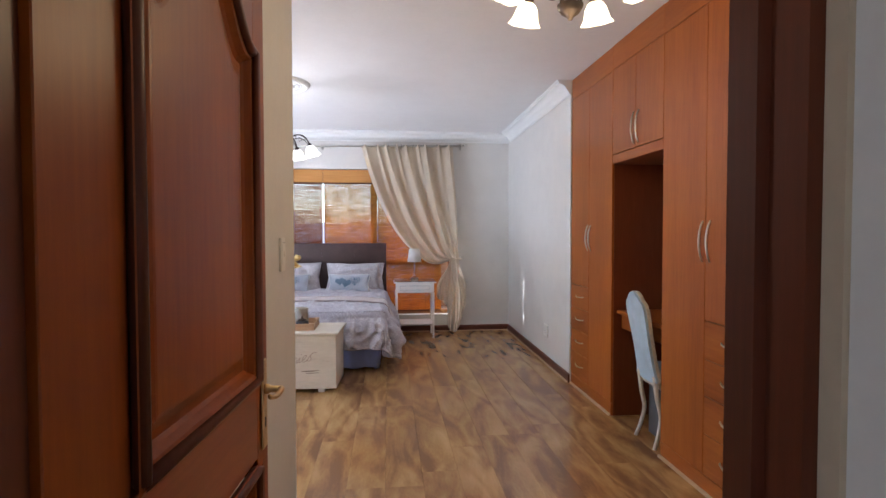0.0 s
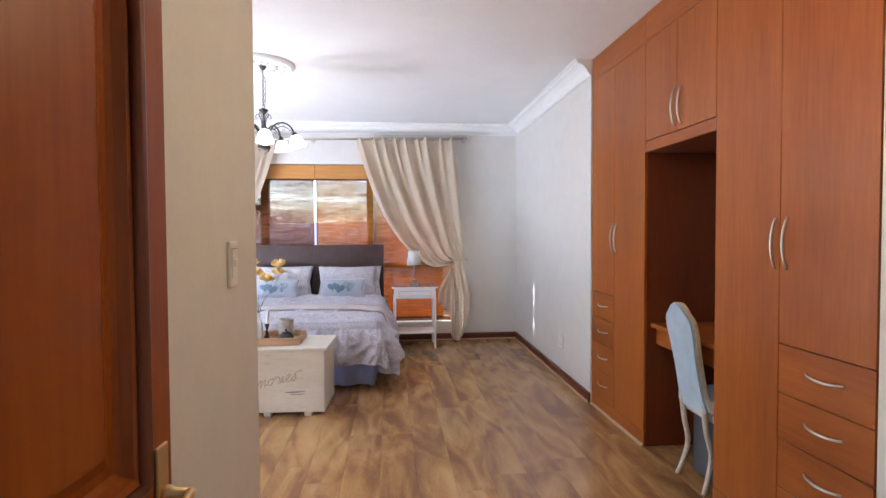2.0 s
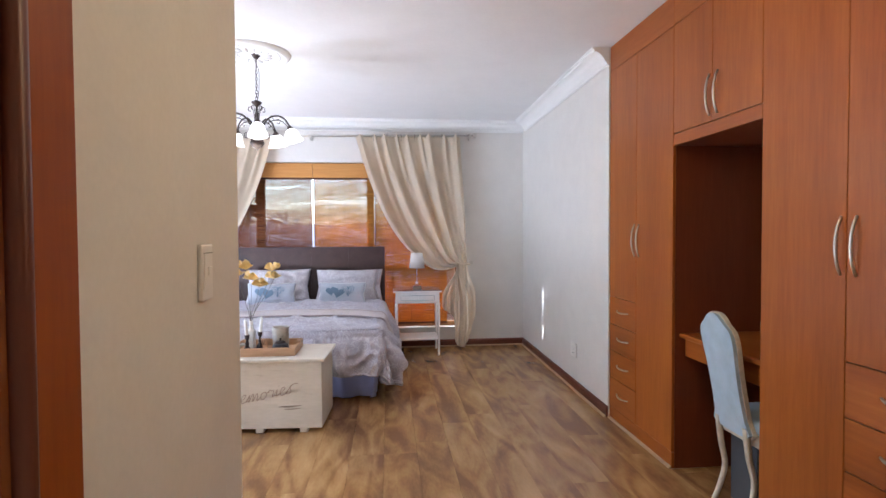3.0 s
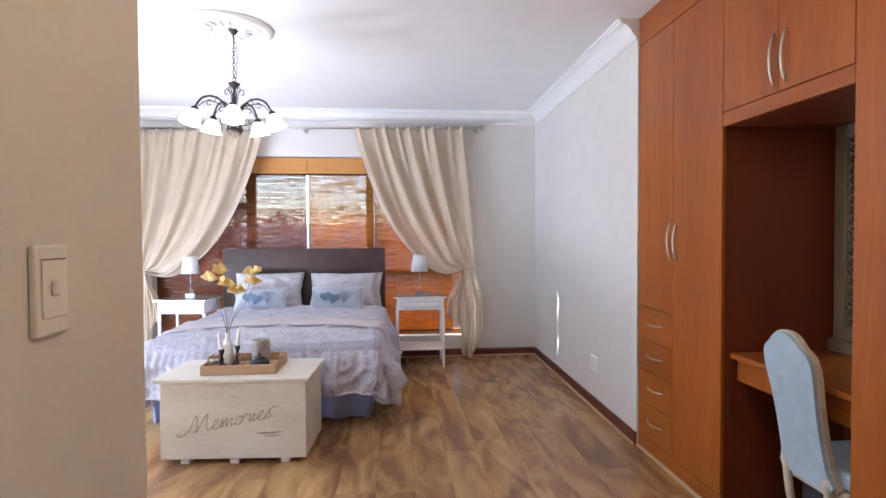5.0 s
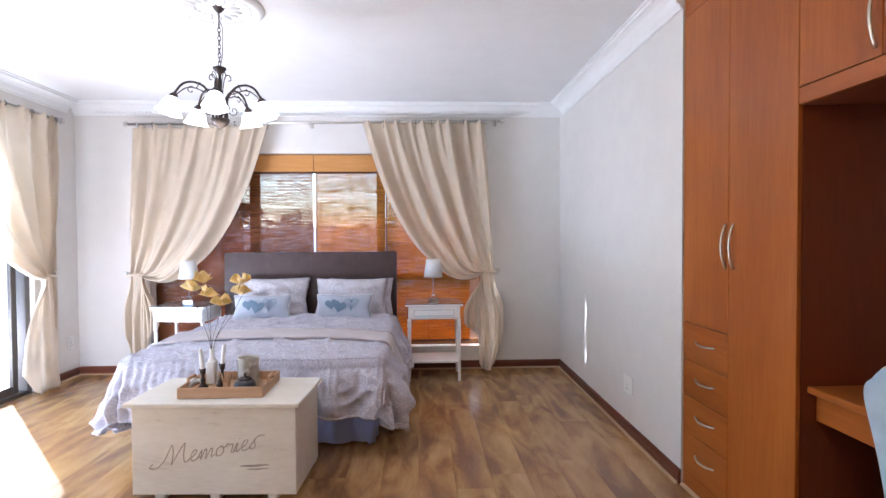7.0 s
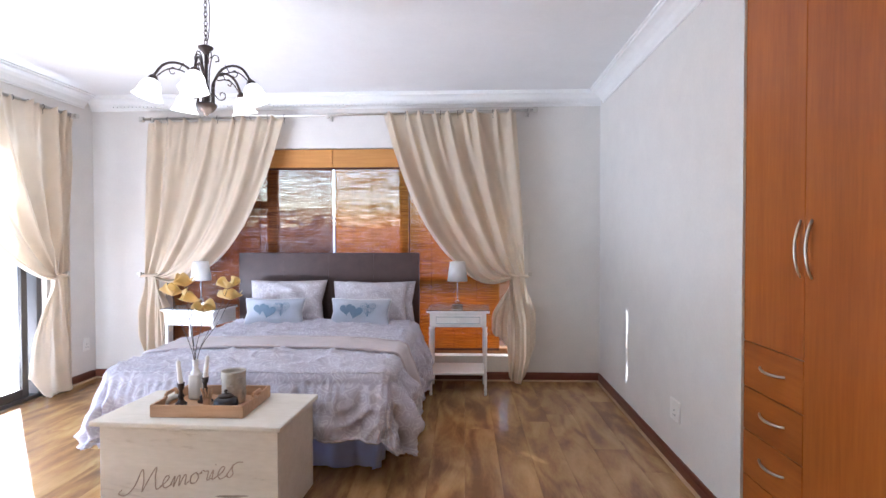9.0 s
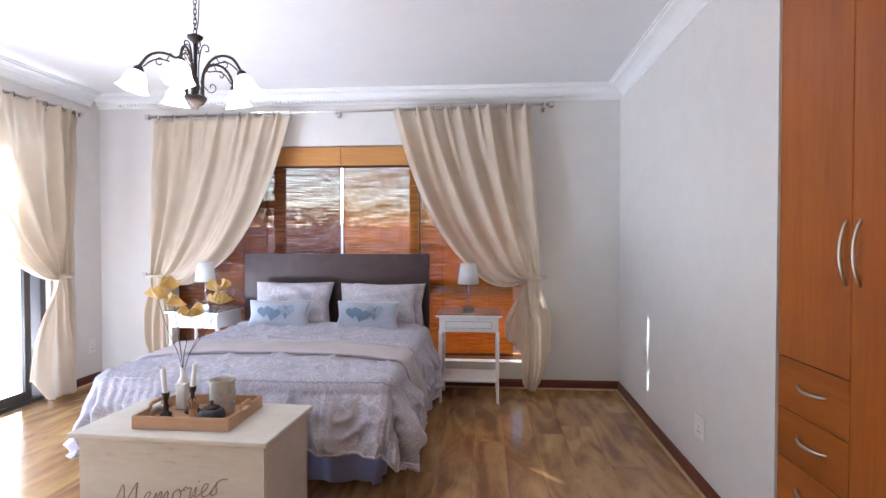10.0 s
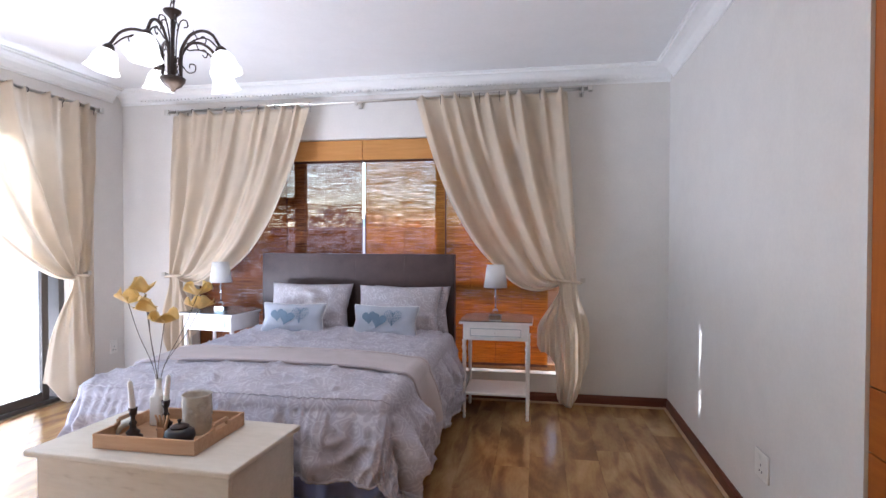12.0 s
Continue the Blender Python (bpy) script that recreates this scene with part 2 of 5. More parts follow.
box(bm, (-0.7, -1.2, 2.4), (-0.55, 0.55, H))
structure("hall_wall_west", bm, M_WALL)
bm = bmesh.new()
box(bm, (-0.7, -1.6, 0), (1.1, -1.5, H))
structure("hall_wall_south", bm, M_WALL)
# ---- trim ----
def cornice(name, start, end, side):
    prof = [(0, 0), (0, -0.12), (0.012, -0.12), (0.014, -0.105), (0.03, -0.09), (0.045, -0.062), (0.07, -0.04), (0.092, -0.03), (0.105, -0.028), (0.108, -0.012), (0.12, -0.012), (0.12, 0)]
    structure(name, extrude_profile(prof, start, end, side), M_CORNICE)


def dentils(name, start, end, side):
    """The small beads along a cornice."""
    bm = bmesh.new()
    s, e = Vector(start), Vector(end)
    n = int((e - s).length / 0.035)
    for i in range(n):
        p = s.lerp(e, (i + 0.5) / n) + Vector(side) * 0.035 + Vector((0, 0, -0.092))
        box(bm, p - Vector((0.009, 0.009, 0.008)), p + Vector((0.009, 0.009, 0.008)))
    structure(name, bm, M_CORNICE)["kind"] = "stuff"


cornice("cornice_north", (XL, YF, H), (XR, YF, H), (0, -1, 0))
cornice("cornice_east", (XW, YW, H), (XR, YF - 0.12, H), (-1, 0, 0))
cornice("cornice_west", (XL, YN, H), (XL, YF - 0.12, H), (1, 0, 0))
cornice("cornice_middle", (XL + 0.12, YN, H), (XE, YN, H), (0, 1, 0))
dentils("cornice_beads", (XL + 0.2, YF, H), (XR - 0.2, YF, H), (0, -1, 0))


def skirting(name, start, end, side, material):
    prof = [(0, 0), (0.016, 0), (0.016, 0.055), (0.012, 0.068), (0.005, 0.076), (0, 0.078)]
    structure(name, extrude_profile(prof, start, end, side), material)
    s = Vector(side)
    bead = [(0.016, 0), (0.030, 0), (0.028, 0.006), (0.023, 0.011), (0.016, 0.013)]
    structure(name + "_bead", extrude_profile(bead, start, end, side), M_BEAD)


skirting("baseboard_north", (XL, YF, 0), (XR, YF, 0), (0, -1, 0), M_SKIRT)
skirting("baseboard_east", (XW, YW, 0), (XR, YF - 0.03, 0), (-1, 0, 0), M_SKIRT_Y)
skirting("baseboard_west", (XL, SY1, 0), (XL, YF - 0.03, 0), (1, 0, 0), M_SKIRT_Y)
skirting("baseboard_west_near", (XL, YN, 0), (XL, SY0, 0), (1, 0, 0), M_SKIRT_Y)


def ceiling_rose(loc):
    t = thing("ceiling_rose", loc, "round white plaster ceiling rose with leaves and beaded rim", "ceiling rose")
    prof = [(0, -0.006), (0.06, -0.02), (0.075, -0.012), (0.16, -0.014), (0.175, -0.024), (0.19, -0.012), (0.225, -0.016), (0.245, -0.03), (0.262, -0.03), (0.28, -0.012), (0.285, 0)]
    part("disc", lathe(prof, 48), M_CORNICE, t, smooth=True)
    bm = bmesh.new()
    for i in range(16):
        a = 2 * math.pi * i / 16
        r = bmesh.ops.create_icosphere(bm, subdivisions=2, radius=1)
        for v in r["verts"]:
            c = Vector((v.co.x * 0.045 + 0.118, v.co.y * 0.016 * (1 + 0.4 * math.sin(v.co.x * 6)), v.co.z * 0.014 - 0.016))
            v.co = Matrix.Rotation(a, 3, "Z") @ c
    part("leaf_ring", bm, M_CORNICE, t, smooth=True)
    bm = bmesh.new()
    for i in range(60):
        a = 2 * math.pi * i / 60
        r = bmesh.ops.create_icosphere(bm, subdivisions=1, radius=0.008)
        for v in r["verts"]:
            v.co += Vector((0.208 * math.cos(a), 0.208 * math.sin(a), -0.017))
    part("bead_ring", bm, M_CORNICE, t, smooth=True)
    return t


ceiling_rose((-0.52, 5.38, H))

# ---- chandeliers ----
M_IRON = plain("dark_bronze_iron", (0.06, 0.045, 0.04), 0.45, 0.7, amount=0.3)
def glow_glass(name, color, strength):
    m, nt, b = mat(name)
    b.inputs["Base Color"].default_value = (0.9, 0.88, 0.84, 1)
    b.inputs["Roughness"].default_value = 0.3
    b.inputs["Emission Color"].default_value = (*color, 1)
    b.inputs["Emission Strength"].default_value = strength
    return m


M_SHADE = glow_glass("lit_opal_glass", (1.0, 0.96, 0.88), 1.2)
M_SHADE_WARM = glow_glass("lit_amber_glass", (1.0, 0.78, 0.42), 2.4)


def chandelier(loc, drop, base_angle, shade_mat, watts, color):
    """loc: the point on the ceiling; drop: the height of the bowl under it."""
    t = thing("chandelier", loc, "dark wrought-iron chandelier with five lit glass bell shades", "chandelier")
    z0 = -drop
    part("canopy", lathe([(0, -0.045), (0.012, -0.045), (0.022, -0.032), (0.04, -0.008), (0.045, 0)], 20), M_IRON, t, smooth=True)
    top = z0 + 0.338
    bm = bmesh.new()
    tube([(0, 0, -0.04), (0, 0, -0.10)], 0.004, 6, bm)
    n = int((-0.10 - top) / 0.022)
    for i in range(n):
        zc = -0.105 - (i + 0.5) * (-0.105 - top) / n
        pts = []
        for k in range(9):
            a = 2 * math.pi * k / 8
            u, w = 0.008 * math.cos(a), 0.016 * math.sin(a)
            pts.append((u, 0, zc + w) if i % 2 else (0, u, zc + w))
        tube(pts, 0.0022, 5, bm)
    tube(curve_pts([(0.004, 0, -0.09), (0.018, 0.004, -0.14), (0.016, 0, top + 0.06), (0.004, 0, top)], 12), 0.0025, 6, bm)
    part("chain", bm, M_IRON, t, smooth=True)
    part("cup", lathe([(0, top), (0.01, top), (0.036, top - 0.012), (0.034, top - 0.02), (0.014, top - 0.04), (0.008, top - 0.05), (0, top - 0.05)], 20), M_IRON, t, smooth=True)
    part("stem", lathe([(0, top - 0.04), (0.008, top - 0.045), (0.008, z0 + 0.14), (0.016, z0 + 0.13), (0.016, z0 + 0.07), (0.010, z0 + 0.06), (0.010, z0 + 0.02)], 14), M_IRON, t, smooth=True)
    part("bowl", lathe([(0, z0 - 0.012), (0.008, z0 - 0.01), (0.012, z0), (0.034, z0 + 0.014), (0.048, z0 + 0.035), (0.050, z0 + 0.046), (0.044, z0 + 0.05), (0, z0 + 0.045)], 24), M_IRON, t, smooth=True)
    for k in range(5):
        a = radians(base_angle + 72 * k)
        R = Matrix.Rotation(a, 3, "Z")
        arm = [(0.038, 0, z0 + 0.04), (0.038, 0, z0 + 0.13), (0.048, 0, z0 + 0.170), (0.085, 0, z0 + 0.216), (0.140, 0, z0 + 0.230), (0.190, 0, z0 + 0.210), (0.226, 0, z0 + 0.158)]
        arm2 = [(0.060, 0, z0 + 0.186), (0.078, 0, z0 + 0.184), (0.110, 0, z0 + 0.196), (0.150, 0, z0 + 0.200), (0.182, 0, z0 + 0.186), (0.214, 0, z0 + 0.156)]
        bm = tube([R @ p for p in curve_pts(arm, 20)], 0.0062, 8)
        part("arm", bm, M_IRON, t, smooth=True)
        bm = bmesh.new()
        tube([R @ p for p in curve_pts(arm2, 16)], 0.0032, 6, bm)
        scroll = [(0.10, 0, z0 + 0.235)] + [(0.145 + (0.026 - 0.004 * i) * math.cos(radians(150 - 62 * i)), 0, z0 + 0.185 + (0.026 - 0.004 * i) * math.sin(radians(150 - 62 * i))) for i in range(6)]
        tube([R @ p for p in curve_pts(scroll, 18)], 0.0024, 5, bm)
        s2 = [(0.012, 0, z0 + 0.13), (0.016, 0, z0 + 0.22), (0.03, 0, z0 + 0.285), (0.052, 0, z0 + 0.292), (0.058, 0, z0 + 0.268), (0.042, 0, z0 + 0.262)]
        R2 = Matrix.Rotation(a + radians(36), 3, "Z")
        tube([R2 @ p for p in curve_pts(s2, 16)], 0.0028, 5, bm)
        s3 = [(0.038, 0, z0 + 0.10), (0.06, 0, z0 + 0.075), (0.085, 0, z0 + 0.085), (0.085, 0, z0 + 0.11), (0.066, 0, z0 + 0.112), (0.064, 0, z0 + 0.096)]
        tube([R2 @ p for p in curve_pts(s3, 14)], 0.0024, 5, bm)
        part("scrollwork", bm, M_IRON, t, smooth=True)
        # a gallery and a bell shade that leans outward
        c = R @ Vector((0.228, 0, z0 + 0.150))
        tilt = Matrix.Translation(c) @ R.to_4x4() @ Matrix.Rotation(radians(-16), 4, "Y") @ Matrix.Scale(0.88, 4)
        g = lathe([(0, 0.012), (0.012, 0.01), (0.024, -0.004), (0.026, -0.018), (0.02, -0.018)], 16)
        g.transform(tilt)
        part("gallery", g, M_IRON, t, smooth=True)
        bell = lathe([(0.022, -0.016), (0.036, -0.026), (0.050, -0.048), (0.056, -0.075), (0.062, -0.098), (0.074, -0.118), (0.070, -0.118), (0.058, -0.098), (0.052, -0.075), (0.046, -0.05), (0.02, -0.022)], 24)
        for v in bell.verts:
            if v.co.z < -0.08:
                ang = math.atan2(v.co.y, v.co.x)
                k2 = 1 + 0.07 * math.cos(6 * ang) * min(1, (-0.08 - v.co.z) / 0.038)
                v.co.x *= k2
                v.co.y *= k2
        bell.transform(tilt)
        part("shade", bell, shade_mat, t, "lit white bell glass shade", smooth=True)
    lamp = bpy.data.lights.new("chandelier_light", "POINT")
    lamp.energy, lamp.color, lamp.shadow_soft_size = watts, color, 0.16
    ob = new("chandelier_light", lamp)
    ob.location = (loc[0], loc[1], loc[2] - drop - 0.10)
    return t


chandelier((-0.47, 5.36, H), 0.672, -4, M_SHADE, 4, (1.0, 0.88, 0.7))
chandelier((1.12, 2.60, H), 0.465, 46, M_SHADE_WARM, 5, (1.0, 0.68, 0.33))

# ---- window, blinds ----
M_TIMBER = wood("window_timber", (0.20, 0.09, 0.03), (0.30, 0.14, 0.05), (0.38, 0.19, 0.07), 0.45)
def glass_mat():
    m, nt, b = mat("window_glass")
    b.inputs["Base Color"].default_value = (0.95, 0.98, 0.97, 1)
    b.inputs["Roughness"].default_value = 0.02
    b.inputs["Transmission Weight"].default_value = 1.0
    b.inputs["IOR"].default_value = 1.45
    return m


M_GLASS = glass_mat()


def pane(name, a, b, parent):
    ob = part(name, boxm(a, b), M_GLASS, parent, "clear glass pane")
    ob.visible_shadow = False
    return ob


window = tagged(thing("window_1", (0, 0, 0), "wide timber-framed window with four woven bamboo blinds in front", "window"), kind="structure")
GY = 7.745
for nm, x0, x1, z0, z1 in (("frame_bottom", WX0, WX1, WZ0, WZ0 + 0.05), ("frame_top", WX0, WX1, WZ1 - 0.06, WZ1), ("frame_side", WX0, WX0 + 0.05, WZ0 + 0.05, WZ1 - 0.06), ("frame_side", WX1 - 0.02, WX1, WZ0 + 0.05, WZ1 - 0.06),
                           ("mullion", -1.04, -0.95, WZ0 + 0.05, WZ1 - 0.06), ("mullion", 0.20, 0.28, WZ0 + 0.05, WZ1 - 0.06), ("transom", WX0 + 0.05, -1.04, 1.56, 1.63), ("transom", 0.28, WX1 - 0.05, 0.86, 0.93), ("transom", WX0 + 0.05, -1.04, 0.86, 0.93)):
    part(nm, boxm((x0, GY - 0.03, z0), (x1, GY + 0.04, z1), 0.004), M_TIMBER, window)
for x0, x1 in ((WX0 + 0.05, -1.04), (-0.95, 0.20), (0.28, WX1 - 0.05)):
    pane("pane", (x0, GY, WZ0 + 0.05), (x1, GY + 0.005, WZ1 - 0.06), window)


def reed_mat(name, k, g=1.0):
    m, nt, b = mat(name)
    v = coords(nt, (1.2, 1, 70))
    n = node(nt, "ShaderNodeTexNoise", Scale=3.0, Detail=6.0, Roughness=0.75)
    nt.links.new(v, n.inputs["Vector"])
    col = ramp(nt, n.outputs[0], [(0.36, (0.13 * k, 0.042 * k * g, 0.006 * k)), (0.48, (0.46 * k, 0.185 * k * g, 0.020 * k)), (0.64, (0.80 * k, 0.39 * k * g, 0.050 * k))])
    nt.links.new(col, b.inputs["Base Color"])
    b.inputs["Roughness"].default_value = 0.6
    tr = nt.nodes.new("ShaderNodeBsdfTranslucent")
    nt.links.new(col, tr.inputs["Color"])
    mx = nt.nodes.new("ShaderNodeMixShader")
    mx.inputs[0].default_value = 0.5
    nt.links.new(b.outputs[0], mx.inputs[1])
    nt.links.new(tr.outputs[0], mx.inputs[2])
    nt.links.new(mx.outputs[0], nt.nodes["Material Output"].inputs["Surface"])
    return m


M_REED = reed_mat("bamboo_reed", 0.95)
# the reed again, darkened: shade outside the left panes put into its colour
M_REED_SHADED = reed_mat("shaded_bamboo_reed", 0.48, 0.72)
M_DARKCORD = plain("dark_blind_tape", (0.09, 0.03, 0.015), 0.7)


def smooth01(x):
    x = max(0.0, min(1.0, x))
    return x * x * (3 - 2 * x)


def reed_blind(x0, x1, ztop, zbot, yy, seed, dense, material, label):
    t = thing("bamboo_blind", (x0, yy, ztop), label, "window blind", group="blinds on the window")
    rng = random.Random(seed)
    w, hh = x1 - x0, ztop - zbot
    verts, faces = [], []
    pitch = 0.0058
    n = int(hh / pitch)
    for i in range(n):
        z = -hh + (i + 0.5) * pitch
        x = 0.0
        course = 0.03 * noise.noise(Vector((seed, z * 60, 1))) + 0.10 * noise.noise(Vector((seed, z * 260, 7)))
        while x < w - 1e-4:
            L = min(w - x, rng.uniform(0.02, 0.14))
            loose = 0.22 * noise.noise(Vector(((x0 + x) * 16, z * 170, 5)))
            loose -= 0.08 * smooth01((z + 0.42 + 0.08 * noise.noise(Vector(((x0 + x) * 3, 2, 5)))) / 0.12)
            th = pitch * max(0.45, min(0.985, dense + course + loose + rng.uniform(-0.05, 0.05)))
            b = len(verts)
            for xx in (x, x + L):
                for yy2 in (-0.0016, 0.0016):
                    for zz in (-th / 2, th / 2):
                        verts.append((xx, yy2, z + zz + rng.uniform(-0.0002, 0.0002)))
            faces += [(b, b + 1, b + 5, b + 4), (b + 2, b + 6, b + 7, b + 3), (b, b + 4, b + 6, b + 2), (b + 1, b + 3, b + 7, b + 5)]
            x += L
    me = bpy.data.meshes.new("reeds")
    me.from_pydata(verts, [], faces)
    me.materials.append(material)
    ob = new("reeds", me)
    ob.parent = t
    ob["kind"] = "stuff"
    part("bottom_batten", boxm((0, -0.006, -hh - 0.02), (w, 0.006, -hh), 0.002), M_DARKCORD, t)
    # cords that bind the reeds, and the lifting cord down one edge
    for k in range(1, 4):
        part("binding_cord", boxm((w * k / 4 - 0.0012, -0.0034, -hh), (w * k / 4 + 0.0012, -0.0018, 0.0)), M_DARKCORD, t)
    part("edge_tape", boxm((0.0, -0.0038, -hh), (0.009, -0.0018, 0.0)), M_DARKCORD, t)
    return t


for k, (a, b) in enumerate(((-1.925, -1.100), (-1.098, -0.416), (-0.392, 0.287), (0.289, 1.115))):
    # the two left blinds take the reed with shade painted in
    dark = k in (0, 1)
    reed_blind(a, b, 1.93, 0.275, 7.685, 10 + k, (0.95, 0.89, 0.90, 0.94)[k], M_REED_SHADED if dark else M_REED,
               "woven bamboo blind, let down, shade put into its red-brown colour, sky showing through" if dark else "orange-brown woven bamboo blind, let down, daylight through its slits")
for a, b in ((WX0 + 0.012, -0.405), (-0.401, WX1 - 0.012)):
    t = thing("blind_pelmet", ((a + b) / 2, 7.655, 1.93), "honey-coloured wooden pelmet board over the bamboo blinds", "blind pelmet")
    w = (b - a) / 2
    part("board", boxm((-w, -0.012, 0.0), (w, 0.006, 0.165), 0.003), M_PINE, t)
    part("headrail", boxm((-w, 0.008, -0.015), (w, 0.05, 0.165), 0.003), M_DARKCORD, t)

# ---- sliding door ----
sld = tagged(thing("door_sliding", (0, 0, 0), "dark bronze aluminium sliding glass door to the bright patio", "sliding door"), kind="structure")
DXX = XL - 0.10
for nm, y0, y1, z0, z1, x0, x1 in (("frame_side", SY1 - 0.05, SY1, 0, SZ1, -0.06, 0.06), ("frame_side", SY0, SY0 + 0.05, 0, SZ1, -0.06, 0.06), ("frame_top", SY0 + 0.05, SY1 - 0.05, SZ1 - 0.05, SZ1, -0.06, 0.06), ("track", SY0 + 0.05, SY1 - 0.05, 0, 0.03, -0.06, 0.06)):
    part(nm, boxm((DXX + x0, y0, z0), (DXX + x1, y1, z1), 0.003), M_ALU, sld)
for i, (y0, y1, dx) in enumerate(((5.55, 6.90, 0.02), (4.20, 5.61, -0.03))):
    for nm, ya, yb, za, zb in (("stile", y0, y0 + 0.06, 0.03, SZ1 - 0.05), ("stile", y1 - 0.06, y1, 0.03, SZ1 - 0.05), ("rail", y0 + 0.06, y1 - 0.06, 0.03, 0.10), ("rail", y0 + 0.06, y1 - 0.06, SZ1 - 0.11, SZ1 - 0.05)):
        part(nm, boxm((DXX + dx - 0.018, ya, za), (DXX + dx + 0.018, yb, zb), 0.003), M_ALU, sld)
    pane("pane", (DXX + dx - 0.003, y0 + 0.06, 0.10), (DXX + dx + 0.003, y1 - 0.06, SZ1 - 0.11), sld)

# ---- curtains ----
def cloth_mat(name, color, rough=0.6, trans=0.25, sheen=0.3, weave=900.0, wrinkle=6.0, through_color=None):
    m, nt, b = mat(name)
    v = coords(nt, (1, 1, 1))
    n = node(nt, "ShaderNodeTexNoise", Scale=wrinkle, Detail=5.0)
    wv = node(nt, "ShaderNodeTexNoise", Scale=weave * 0.35, Detail=2.0)
    for q in (n, wv):
        nt.links.new(v, q.inputs["Vector"])
    mx = nt.nodes.new("ShaderNodeMix")
    mx.inputs["Factor"].default_value = 0.3
    nt.links.new(n.outputs[0], mx.inputs["A"])
    nt.links.new(wv.outputs[0], mx.inputs["B"])
    col = ramp(nt, mx.outputs["Result"], [(0.35, tuple(c * 0.88 for c in color)), (0.65, tuple(min(1, c * 1.08) for c in color))])
    nt.links.new(col, b.inputs["Base Color"])
    b.inputs["Roughness"].default_value = rough
    b.inputs["Sheen Weight"].default_value = sheen
    bump(nt, b, mx.outputs["Result"], 0.25, 0.004)
    if trans:
        tr = nt.nodes.new("ShaderNodeBsdfTranslucent")
        if through_color:
            tr.inputs["Color"].default_value = (*through_color, 1)
        else:
            nt.links.new(col, tr.inputs["Color"])
        ms = nt.nodes.new("ShaderNodeMixShader")
        ms.inputs[0].default_value = trans
        nt.links.new(b.outputs[0], ms.inputs[1])
        nt.links.new(tr.outputs[0], ms.inputs[2])
        nt.links.new(ms.outputs[0], nt.nodes["Material Output"].inputs["Surface"])
    return m


M_CURTAIN = cloth_mat("champagne_curtain", (0.72, 0.62, 0.485), 0.42, 0.50, 0.4, through_color=(0.90, 0.84, 0.76))


